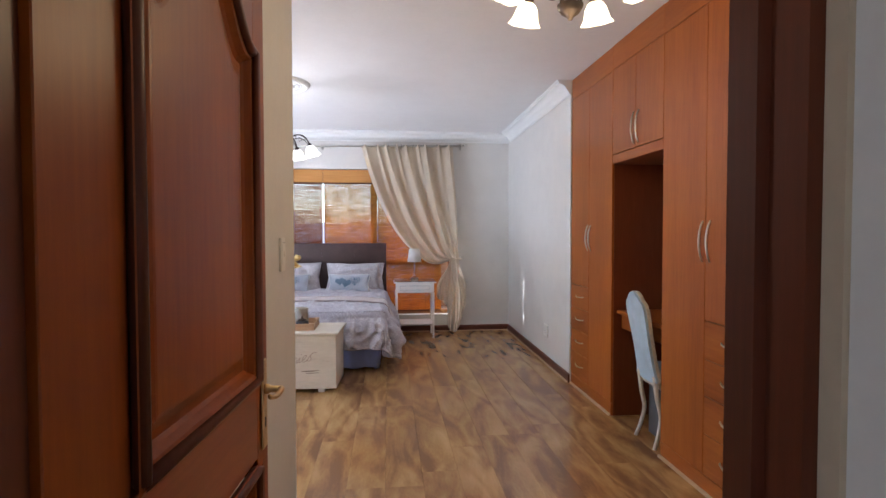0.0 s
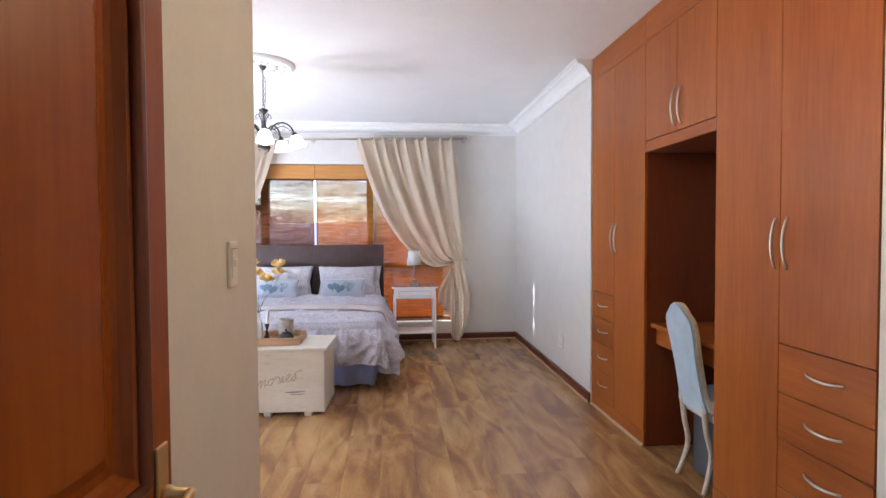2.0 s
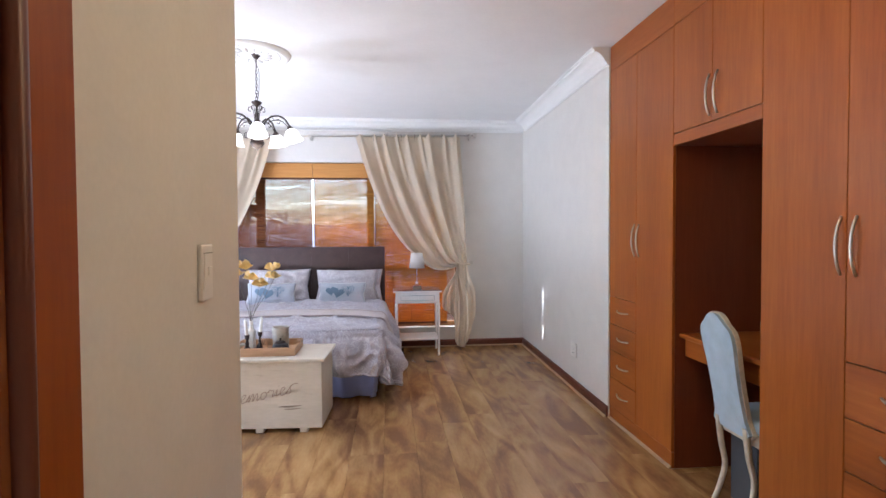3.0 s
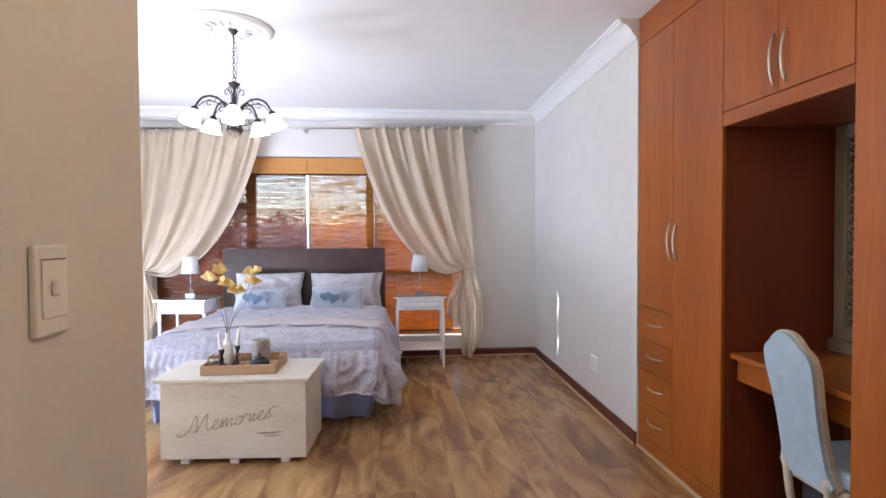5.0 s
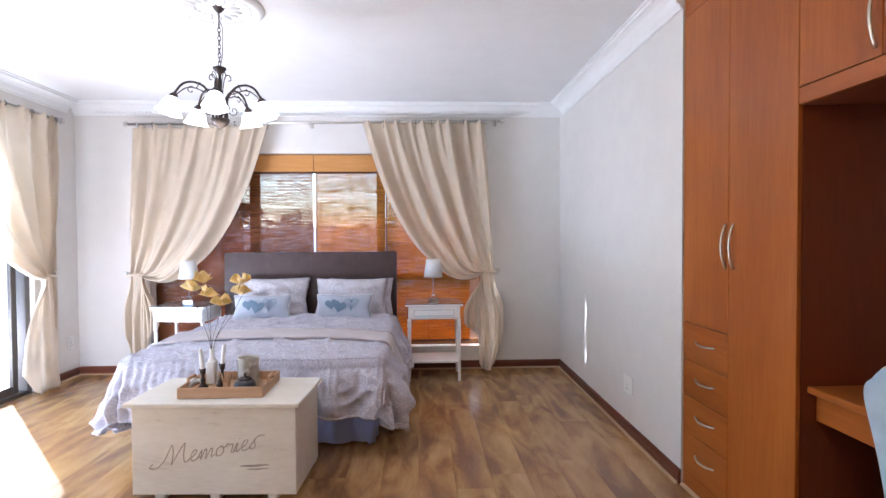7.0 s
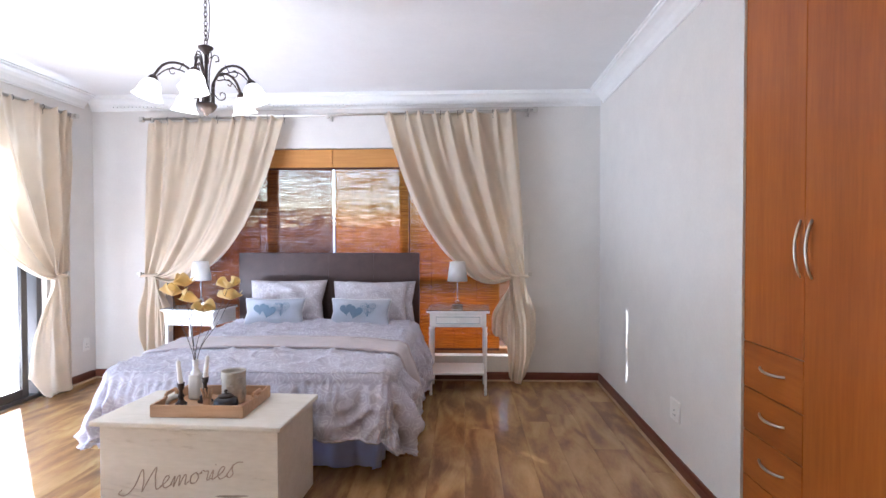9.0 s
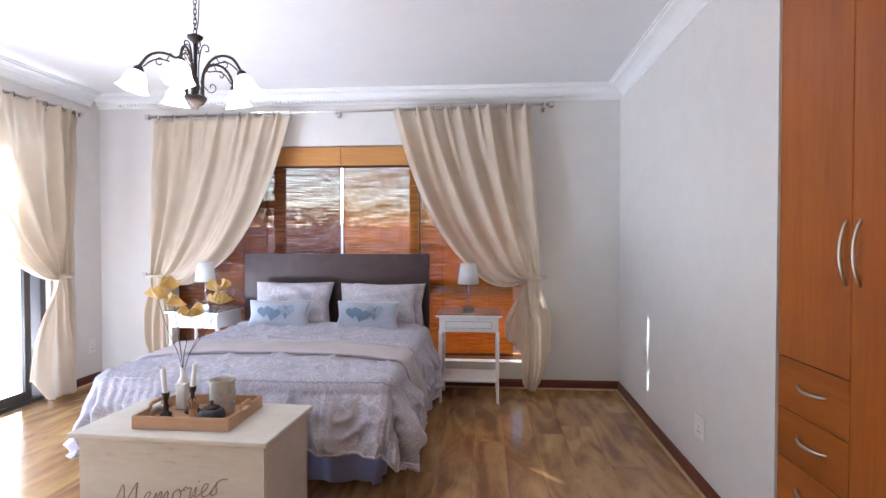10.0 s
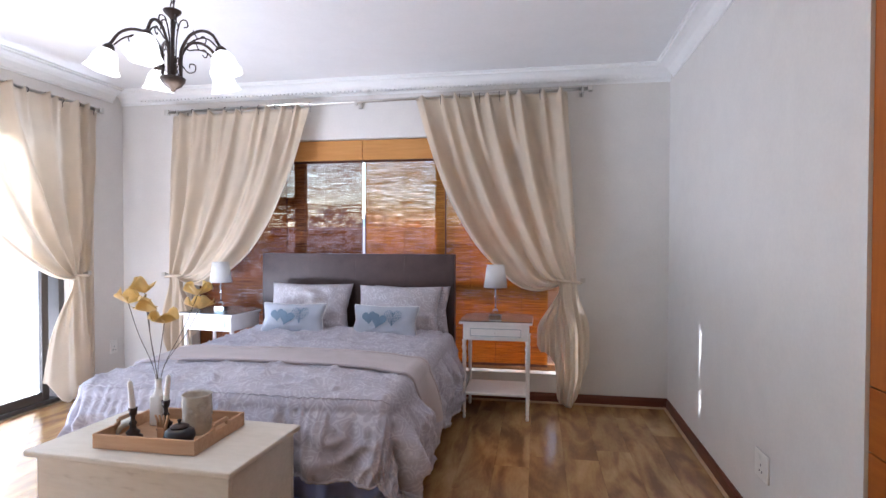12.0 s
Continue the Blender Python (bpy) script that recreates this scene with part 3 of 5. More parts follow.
def curtain(loc, rz, flip, W, label, ztie=0.955, seed=1, tail=0.335, folds=8, low=0.80, outer=0.12, bulge=0.05, ztop=2.385, slope=0.0, knee=0.80, inner=0.19, strip=False):
    """Hangs in its own x-z plane: x = 0 is the outer, tied side; the room is at -y."""
    t = thing("curtain", loc, label, "curtain", rz)
    rng = random.Random(seed)
    s = -1 if flip else 1
    NU, NV1, NV2 = 220, 56, 44
    ph = [rng.uniform(0, 6.28) for _ in range(8)]
    # pinch pleats: uneven places along the heading
    pins = [(k + 0.5 + rng.uniform(-0.22, 0.22)) / (folds + 1) for k in range(folds + 1)]
    depth = [rng.uniform(0.55, 1.0) for _ in pins]
    bm = bmesh.new()
    rows = []

    def pleat(w, width):
        return max(d * math.exp(-((w - p) / width) ** 2) for p, d in zip(pins, depth))

    for j in range(NV1 + NV2 + 1):
        row = []
        for i in range(NU + 1):
            w = i / NU
            broad = math.sin(2 * math.pi * folds * 0.5 * w + ph[0] + 1.6 * math.sin(5.5 * w + ph[1]))
            fine = math.sin(2 * math.pi * folds * 0.85 * w + ph[2] + 2.2 * math.sin(4 * w + ph[3]))
            tx = 0.045 + 0.125 * smooth01(w / 0.5)
            tz = ztie + 0.03 * (1 - w) - 0.02 * w
            if j <= NV1:
                q = j / NV1
                zt = ztop + slope * w
                p0 = (outer + (W - outer) * w, zt)
                p1 = (outer * 0.85 + (W - 0.16 - outer * 0.85) * w, zt - 0.42 - 0.19 * w)
                p2 = (outer * 0.5 + (knee - outer * 0.5) * w, 1.36 + (low - 1.36) * smooth01(w * 0.5 + 0.5 * w * w))
                c = [(1 - q) ** 3, 3 * q * (1 - q) ** 2, 3 * q * q * (1 - q), q ** 3]
                x = c[0] * p0[0] + c[1] * p1[0] + c[2] * p2[0] + c[3] * tx
                z = c[0] * p0[1] + c[1] * p1[1] + c[2] * p2[1] + c[3] * tz
                hang = smooth01(q * 2.2)
                late = smooth01((q - 0.62) / 0.33)
                pl = pleat(w, 0.014 + 0.022 * hang)
                y = -(0.012 + 0.030 * hang) * (1 - 0.75 * late) * broad - (0.004 + 0.008 * hang) * (1 - 0.4 * late) * fine
                y -= (0.046 - 0.022 * hang) * pl * (1 - 0.8 * late)
                # the cloth bunches into many narrow folds where it is drawn to the tie
                y -= late * (0.024 * math.sin(2 * math.pi * 4.6 * w + ph[4] + 1.3 * q) + 0.010 * math.sin(2 * math.pi * 11 * w + ph[5] - 2 * q))
                y -= 0.060 * smooth01((q - 0.55) / 0.45) * w
                # a loose swag bulges over the tie
                sag = math.sin(math.pi * max(0.0, (q - 0.72) / 0.28)) * smooth01(w * 1.4)
                z -= 0.040 * sag
                y -= 0.030 * sag
                z += 0.020 * pl * max(0.0, 1 - q * 10) - 0.014 * (1 - pl) * max(0.0, 1 - q * 14)
                x += 0.004 * fine * (1 - q)
            else:
                q = (j - NV1) / NV2
                g = smooth01(q * 2.0)
                lobe = smooth01((w - 0.60) / 0.06)
                v1, v2 = min(w / 0.63, 1.0), max(0.0, (w - 0.63) / 0.37)
                zb = 0.014 + 0.15 * abs(2 * v1 - 1.15) ** 3 * (1 - lobe) + lobe * (0.345 + 0.12 * v2)
                z = tz + (zb - tz) * q
                # the outer edge bellies out, the hem draws in again
                out_x = 0.045 - (bulge + 0.03) * math.sin(math.pi * 0.5 * min(1.0, q * 1.9)) + 0.05 * smooth01((q - 0.75) / 0.25)
                xm = out_x + (inner - out_x) * v1
                xl = inner + (tail - inner) * (v2 ** 0.8)
                x = tx + (xm - tx) * g * (1 - lobe) + (xl - tx) * smooth01(q * 1.3) * lobe
                amp = 0.010 + 0.022 * g
                y = -amp * math.sin(2 * math.pi * 3.3 * w + ph[5] + 1.1 * q) - 0.45 * amp * math.sin(2 * math.pi * 7.7 * w + ph[2] - q) - 0.012
                y -= 0.06 * w * (1 - g) + 0.050 * lobe * g
                if strip:
                    zb = 0.03 + 0.20 * smooth01((w - 0.55) / 0.4)
                    z = tz + (zb - tz) * q
                    x = tx + (-0.09 + 0.50 * w - tx) * (0.75 * q + 0.25 * smooth01(q * 1.5))
                    y = -0.012 - 0.06 * w * (1 - g) - (0.008 + 0.014 * q) * math.sin(2 * math.pi * 2.3 * w + ph[5]) - 0.010 * (1 - q) * math.sin(2 * math.pi * 6 * w + ph[2])
                z -= 0.008 * math.sin(7 * w * math.pi) * q * (z > 0.05)
            row.append(bm.verts.new((s * x, y, max(z, 0.012))))
        rows.append(row)
    for a, b in zip(rows, rows[1:]):
        for i in range(NU):
            bm.faces.new((a[i], a[i + 1], b[i + 1], b[i]))
    for v in bm.verts:
        v.co.y += 0.010 * noise.noise(v.co * 4 + Vector((seed, 0, 0))) + 0.004 * noise.noise(v.co * 14 + Vector((0, seed, 0)))
    cl = part("cloth", bm, M_CURTAIN, t, smooth=True)
    cl.modifiers.new("thickness", "SOLIDIFY").thickness = 0.0025
    if strip:
        # the untied outer edge falls straight behind the hook
        bm = bmesh.new()
        rows = []
        for j in range(41):
            q = j / 40
            rows.append([bm.verts.new((s * (outer - 0.01 + 0.22 * i / 24 + 0.006 * math.sin(3 * q + i)), 0.030 + 0.016 * math.sin(i * 0.75 + 0.6 * q), ztop - 0.02 - (ztop - 0.04) * q)) for i in range(25)])
        for a, b in zip(rows, rows[1:]):
            for i in range(24):
                bm.faces.new((a[i], a[i + 1], b[i + 1], b[i]))
        part("outer_fold", bm, M_CURTAIN, t, smooth=True).modifiers.new("thickness", "SOLIDIFY").thickness = 0.0025
    # tieback band with its wall hook
    pts = [(s * (0.100 + 0.082 * math.cos(a)), -0.030 + 0.060 * math.sin(a), ztie + 0.010 * math.cos(a) + 0.004) for a in [2 * math.pi * k / 24 for k in range(25)]]
    part("tieback", tube(pts, 0.010, 8), M_CURTAIN, t, smooth=True)
    hx = s * 0.004
    bm = boxm((hx - 0.018, -0.055, ztie - 0.002), (hx + 0.018, -0.035, ztie + 0.034), 0.003)
    tube([(hx, -0.036, ztie + 0.016), (hx, 0.10, ztie + 0.016)], 0.006, 8, bm)
    part("hook", bm, M_STEEL, t)
    return t


def curtain_rod(loc, rz, x0, x1, brackets, rings, label):
    t = thing("curtain_rod", loc, label, "curtain rod", rz)
    part("pole", tube([(x0, 0, 0), (x1, 0, 0)], 0.0125, 12), M_STEEL, t, smooth=True)
    for x, d in ((x0, -1), (x1, 1)):
        part("finial", boxm((x - 0.018 + d * 0.018, -0.022, -0.022), (x + 0.018 + d * 0.018, 0.022, 0.022), 0.004), M_STEEL, t)
    for x in brackets:
        bm = tube([(x, 0.0, 0.0), (x, 0.10, 0.0)], 0.006, 8)
        box(bm, (x - 0.012, -0.015, -0.03), (x + 0.012, 0.02, 0.012), 0.003)
        box(bm, (x - 0.015, 0.10, -0.03), (x + 0.015, 0.128, 0.03), 0.003)
        part("bracket", bm, M_STEEL, t)
    ring = bmesh.new()
    tube([(0, 0.019 * math.cos(2 * math.pi * k / 14), 0.019 * math.sin(2 * math.pi * k / 14)) for k in range(15)], 0.0022, 5, ring)
    tube([(0, 0, -0.019), (0, -0.004, -0.045), (0, 0.004, -0.055)], 0.0018, 5, ring)
    me = bpy.data.meshes.new("ring")
    ring.to_mesh(me)
    me.materials.append(M_IRON)
    for i, x in enumerate(rings):
        o = new("ring", me)
        o.parent = t
        o.matrix_basis = pose(x, 0, -0.004, 0, 0, (i * 37) % 24 - 12)
    return t


curtain((1.368, 7.475, 0), 0, True, 1.28, "champagne satin curtain tied back low, its tail reaching the floor", seed=3, bulge=0.06)
curtain((-2.095, 7.475, 0), 0, False, 1.30, "champagne satin curtain tied back behind the white bedside table", seed=8, tail=0.29, outer=0.085, bulge=0.03, ztop=2.325, slope=0.03, low=0.77)
curtain((-2.50, 7.045, 0), 90, True, 1.42, "sunlit champagne curtain tied back beside the sliding door", seed=5, ztie=0.985, tail=0.42, folds=10, ztop=2.325, low=1.12, knee=0.74, outer=-0.13, bulge=0.13, inner=0.33, strip=True)
rod = curtain_rod((0, 7.475, 2.374), 0, -2.06, 1.395, (-1.98, -0.40, 1.355), [1.35 - 0.152 * k for k in range(9)] + [-1.99 + 0.150 * k for k in range(9)], "slim brushed-steel curtain rod with square finials over the window")
rod.matrix_basis = pose(0, 7.475, 2.374, 0, -0.75, 0)
curtain_rod((-2.50, 0, 2.322), 90, 4.0, 7.205, (4.1, 5.6, 7.16), [7.15 - 0.145 * k for k in range(13)], "brushed-steel curtain rod with square finials over the sliding door")
# ---- wardrobe ----
XF = 1.994


def handle_bow(parent, at, length, upright, label="brushed steel bow handle"):
    """A slim bowed pull, standing out towards -x."""
    L = length / 2
    pts = []
    for k in range(13):
        u = -1 + 2 * k / 12
        d = -0.022 * (1 - u * u) ** 0.8 - 0.001
        side = 0.0
        pts.append((d, side, u * L) if upright else (d, u * L, -0.006 * (1 - u * u)))
    rad = [0.0045 + 0.0015 * (1 - abs(-1 + k / 6)) for k in range(13)]
    ob = part("handle", tube(pts, rad, 8), M_STEEL, parent, label, smooth=True)
    ob.location = at
    return ob


def front(name, parent, y0, y1, z0, z1, x, material, gap=0.0018):
    return part(name, boxm((x - 0.018, y0 + gap, z0 + gap), (x, y1 - gap, z1 - gap), 0.0015), material, parent)


def tall_unit(loc_y0, loc_y1, split, drawers_high_side, label):
    """Two columns: a full-height door, and a shorter door over four drawers."""
    t = thing("wardrobe", (XF, (loc_y0 + loc_y1) / 2, 0), label, "wardrobe")
    c = (loc_y0 + loc_y1) / 2
    a, b, m = loc_y0 - c, loc_y1 - c, split - c
    part("side_panel", boxm((0.0, a, 0.0), (0.62, a + 0.018, H - 0.001)), M_CHERRY_SHADED, t)
    part("side_panel", boxm((0.0, b - 0.018, 0.0), (0.62, b, H - 0.001)), M_CHERRY_SHADED, t)
    part("floor_panel", boxm((0.002, a + 0.018, 0.0), (0.60, b - 0.018, 0.075)), M_CHERRY_SHADED, t)
    part("back_panel", boxm((0.60, a + 0.018, 0.0), (0.612, b - 0.018, H - 0.001)), M_CHERRY_SHADED, t)
    part("fascia", boxm((-0.018, a, 2.402), (-0.001, b, H - 0.002), 0.001), M_CHERRY_H, t)
    part("plinth", boxm((-0.018, a, 0.0), (-0.001, b, 0.088), 0.001), M_CHERRY_H, t)
    cols = ((a, m), (m, b)) if drawers_high_side else ((m, b), (a, m))
    d = front("door", t, *cols[0], 0.09, 2.40, -0.001, M_CHERRY)
    yh = m - 0.040 if drawers_high_side else m + 0.022
    handle_bow(d, (-0.018, yh, 1.245), 0.20, True)
    y0, y1 = cols[1]
    d = front("door", t, y0, y1, 0.855, 2.40, -0.001, M_CHERRY)
    yh = m + 0.022 if drawers_high_side else m - 0.040
    h = handle_bow(d, (-0.018, yh, 1.245), 0.20, True)
    h.scale = (1, -1, 1)
    for z0, z1 in ((0.665, 0.855), (0.483, 0.665), (0.295, 0.483), (0.09, 0.295)):
        d = front("drawer", t, y0, y1, z0, z1, -0.001, M_CHERRY_H)
        handle_bow(d, (-0.018, (y0 + y1) / 2 - 0.01, (z0 + z1) / 2 + 0.01), 0.17, False)
    return t


tall_unit(4.213, YW - 0.002, 4.648, True, "cherry-veneer built-in wardrobe with two doors and four drawers, against the wall")
tall_unit(2.662, 3.512, 3.092, False, "cherry-veneer built-in wardrobe with two doors and four drawers, near the entrance")

t = thing("overhead_cupboard", (XF, 3.8625, 1.760), "cherry-veneer two-door cupboard bridging the desk niche", "cupboard")
bm = bmesh.new()
a, b = -0.3495, 0.3495
box(bm, (0.0, a, 0.0), (0.60, b, 0.018))
box(bm, (0.0, a, 0.018), (0.60, a + 0.016, H - 1.757))
box(bm, (0.0, b - 0.016, 0.018), (0.60, b, H - 1.757))
part("carcass", bm, M_CHERRY_SHADED, t)
part("rail", boxm((-0.018, a, 0.0), (-0.001, b, 0.060), 0.001), M_CHERRY_H, t)
part("fascia", boxm((-0.018, a, 0.647), (-0.001, b, H - 1.757), 0.001), M_CHERRY_H, t)
for y0, y1, sg in ((a, 0.0, 1), (0.0, b, -1)):
    d = front("door", t, y0, y1, 0.062, 0.645, -0.001, M_CHERRY)
    h = handle_bow(d, (-0.018, -0.010 - sg * 0.032, 0.190), 0.20, True)
    h.scale = (1, sg, 1)

# the niche's shade is painted into this panel's colour
t = thing("niche_back_panel", (2.575, 3.8625, 0.0), "cherry back panel of the desk niche, its shade put into the colour", "back panel")
part("panel", boxm((0.0, a, 0.0), (0.012, b, 1.754)), M_CHERRY_SHADED, t)
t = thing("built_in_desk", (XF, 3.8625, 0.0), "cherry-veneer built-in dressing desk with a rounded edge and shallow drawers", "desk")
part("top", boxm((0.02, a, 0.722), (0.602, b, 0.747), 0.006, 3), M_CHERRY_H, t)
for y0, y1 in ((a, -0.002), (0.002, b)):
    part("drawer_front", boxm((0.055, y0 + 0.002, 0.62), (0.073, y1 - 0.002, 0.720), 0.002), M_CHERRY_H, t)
part("apron", boxm((0.075, a, 0.612), (0.50, b, 0.720)), M_CHERRY_SHADED, t)
structure("bead_wardrobe", extrude_profile([(0, 0), (0.014, 0), (0.012, 0.007), (0.007, 0.012), (0, 0.014)], (XF - 0.019, 4.213, 0), (XF - 0.019, YW, 0), (-1, 0, 0)), M_BEAD)
structure("bead_wardrobe_near", extrude_profile([(0, 0), (0.014, 0), (0.012, 0.007), (0.007, 0.012), (0, 0.014)], (XF - 0.019, 2.60, 0), (XF - 0.019, 3.52, 0), (-1, 0, 0)), M_BEAD)

# carved frame that leans in the niche
M_LIMED = wood("limed_carved_wood", (0.13, 0.095, 0.06), (0.20, 0.155, 0.105), (0.29, 0.23, 0.16), 0.75)
M_MIRROR = plain("mirror_silver", (0.85, 0.85, 0.85), 0.03, 1.0, amount=0.0, bump_s=0)
t = thing("carved_mirror", (2.50, 3.90, 0.747), "mirror in a limed carved fretwork frame, leaning on the desk", "mirror")
W2, HH = 0.30, 1.02
bm = bmesh.new()
box(bm, (0.0, -W2, 0.06), (0.028, -W2 + 0.065, HH), 0.004)
box(bm, (0.0, W2 - 0.065, 0.06), (0.028, W2, HH), 0.004)
box(bm, (0.0, -W2 + 0.065, HH - 0.065), (0.028, W2 - 0.065, HH), 0.004)
box(bm, (0.0, -W2 + 0.065, 0.06), (0.028, W2 - 0.065, 0.115), 0.004)
part("frame", bm, M_LIMED, t)
part("foot_rail", boxm((-0.02, -W2 - 0.01, 0.0), (0.04, W2 + 0.01, 0.058), 0.006), M_LIMED, t)
bm = bmesh.new()
for side in (-1, 1):
    for k in range(19):
        z = 0.14 + k * 0.045
        y = side * (W2 - 0.095)
        pts = [(0.006, y + 0.022 * math.cos(2 * math.pi * q / 12), z + 0.022 * math.sin(2 * math.pi * q / 12)) for q in range(13)]
        tube(pts, 0.005, 5, bm)
        tube([(0.006, y - 0.02, z - 0.02), (0.006, y + 0.02, z + 0.02)], 0.004, 5, bm)
part("fretwork", bm, M_LIMED, t)
part("mirror_glass", boxm((0.020, -W2 + 0.065, 0.115), (0.024, W2 - 0.065, HH - 0.065)), M_MIRROR, t)

# ---- chair at the desk ----
M_BLUE = cloth_mat("pale_blue_brushed_fabric", (0.40, 0.52, 0.64), 0.75, 0.0, 0.3, wrinkle=14)
M_CREAM = plain("worn_cream_paint", (0.62, 0.56, 0.47), 0.5, noise_scale=40, amount=0.18)
M_DARKCLOTH = cloth_mat("dark_grey_cloth", (0.045, 0.05, 0.065), 0.8, 0.0)
t = thing("dressing_chair", (1.90, 3.73, 0.0), "pale blue high-backed chair with cream sabre legs, under the desk", "chair")


def back_outline(inset=0.0):
    half = [(0.0, 0.934), (0.034, 0.930), (0.060, 0.912), (0.082, 0.884), (0.108, 0.864), (0.122, 0.832), (0.123, 0.78), (0.115, 0.70), (0.110, 0.62), (0.110, 0.54), (0.114, 0.46), (0.119, 0.385)]
    pts = [(y - inset if y > 0.02 else y, z - inset * (z > 0.9) + inset * (z < 0.4)) for y, z in half]
    return pts + [(-y, z) for y, z in reversed(pts[1:])]


def lean(z):
    return 0.105 * (0.94 - z) / 0.56


def outline_slab(out, x0, x1):
    bm = bmesh.new()
    A = [bm.verts.new((x0 + lean(z), y, z)) for y, z in out]
    B = [bm.verts.new((x1 + lean(z), y, z)) for y, z in out]
    n = len(out)
    bm.faces.new(A)
    bm.faces.new(B[::-1])
    for i in range(n):
        j = (i + 1) % n
        bm.faces.new((A[i], B[i], B[j], A[j]))
    return bm


def smooth_outline(pts):
    n = len(pts)
    out = []
    for i in range(n):
        p = [Vector((0, *pts[(i + k) % n])) for k in (-1, 0, 1, 2)]
        for s_ in (0, 0.34, 0.67):
            q = 0.5 * ((2 * p[1]) + (p[2] - p[0]) * s_ + (2 * p[0] - 5 * p[1] + 4 * p[2] - p[3]) * s_ ** 2 + (3 * p[1] - p[0] - 3 * p[2] + p[3]) * s_ ** 3)
            out.append((q.y, q.z))
    return out


part("back_frame", outline_slab(smooth_outline(back_outline(0.0)), 0.012, 0.032), M_CREAM, t, "worn cream wooden edge")
part("backrest", outline_slab(smooth_outline(back_outline(0.006)), -0.004, 0.012), M_BLUE, t)
part("seat", boxm((0.13, -0.165, 0.40), (0.50, 0.165, 0.465), 0.028, 4), M_BLUE, t, smooth=True)
part("seat_frame", boxm((0.13, -0.155, 0.350), (0.50, 0.155, 0.40), 0.006), M_CREAM, t)
part("underskirt", boxm((0.16, -0.095, 0.03), (0.18, 0.095, 0.345), 0.004), M_DARKCLOTH, t, "dark grey cloth")
for sy in (-1, 1):
    pts = curve_pts([(0.100, sy * 0.100, 0.43), (0.115, sy * 0.100, 0.30), (0.138, sy * 0.104, 0.19), (0.12, sy * 0.112, 0.09), (0.09, sy * 0.122, 0.0)], 16)
    part("leg", tube(pts, [0.016 - 0.005 * k / 16 for k in range(17)], 8), M_CREAM, t, smooth=True)
    pts = curve_pts([(0.47, sy * 0.140, 0.36), (0.50, sy * 0.150, 0.25), (0.485, sy * 0.142, 0.1), (0.50, sy * 0.148, 0.0)], 14)
    part("leg", tube(pts, [0.018 - 0.006 * k / 14 for k in range(15)], 8), M_CREAM, t, smooth=True)

# ---- bed ----
M_LEATHER = plain("dark_brown_leatherette", (0.050, 0.026, 0.024), 0.42, noise_scale=120, amount=0.2, bump_s=0.25)
M_VALANCE = cloth_mat("lilac_blue_valance", (0.42, 0.50, 0.88), 0.7, 0.1)
M_TICK = cloth_mat("mattress_ticking", (0.7, 0.69, 0.66), 0.8, 0.0)


def lace_mat(name, base, light, scale):
    m, nt, b = mat(name)
    v = coords(nt, (1, 1, 1))
    vo = node(nt, "ShaderNodeTexVoronoi", Scale=scale)
    vo.feature = "DISTANCE_TO_EDGE"
    ns = node(nt, "ShaderNodeTexNoise", Scale=scale * 1.1, Detail=4.0, Distortion=1.2)
    big = node(nt, "ShaderNodeTexNoise", Scale=3.0, Detail=3.0)
    nt.links.new(v, ns.inputs["Vector"])
    nt.links.new(v, big.inputs["Vector"])
    dist = nt.nodes.new("ShaderNodeVectorMath")
    dist.operation = "MULTIPLY_ADD"
    dist.inputs[1].default_value = (0.05, 0.05, 0.05)
    nt.links.new(ns.outputs["Color"], dist.inputs[0])
    nt.links.new(v, dist.inputs[2])
    nt.links.new(dist.outputs[0], vo.inputs["Vector"])
    lines = nt.nodes.new("ShaderNodeMath")
    lines.operation = "PINGPONG"
    lines.inputs[1].default_value = 0.11
    nt.links.new(vo.outputs["Distance"], lines.inputs[0])
    mx = nt.nodes.new("ShaderNodeMath")
    mx.operation = "MULTIPLY_ADD"
    mx.inputs[1].default_value = 5.0
    nt.links.new(lines.outputs[0], mx.inputs[0])
    nt.links.new(ns.outputs[0], mx.inputs[2])
    col = ramp(nt, mx.outputs[0], [(0.5, light), (0.68, base), (0.95, tuple(c * 0.93 for c in base))])
    nt.links.new(col, b.inputs["Base Color"])
    b.inputs["Roughness"].default_value = 0.8
    b.inputs["Sheen Weight"].default_value = 0.2
    bump(nt, b, big.outputs[0], 0.4, 0.03)
    return m


M_LACE = lace_mat("lace_print_cotton", (0.455, 0.440, 0.515), (0.56, 0.55, 0.61), 13.0)
M_LACE_P = lace_mat("lace_print_pillow", (0.48, 0.455, 0.495), (0.62, 0.60, 0.64), 15.0)
M_THROW = cloth_mat("taupe_cotton", (0.50, 0.44, 0.45), 0.8, 0.0)
M_CUSHION = cloth_mat("pale_grey_blue_linen", (0.40, 0.42, 0.485), 0.85, 0.0)
M_HEART = cloth_mat("blue_grey_print", (0.13, 0.19, 0.26), 0.85, 0.0)
M_PIPING = plain("white_piping", (0.72, 0.72, 0.72), 0.8)

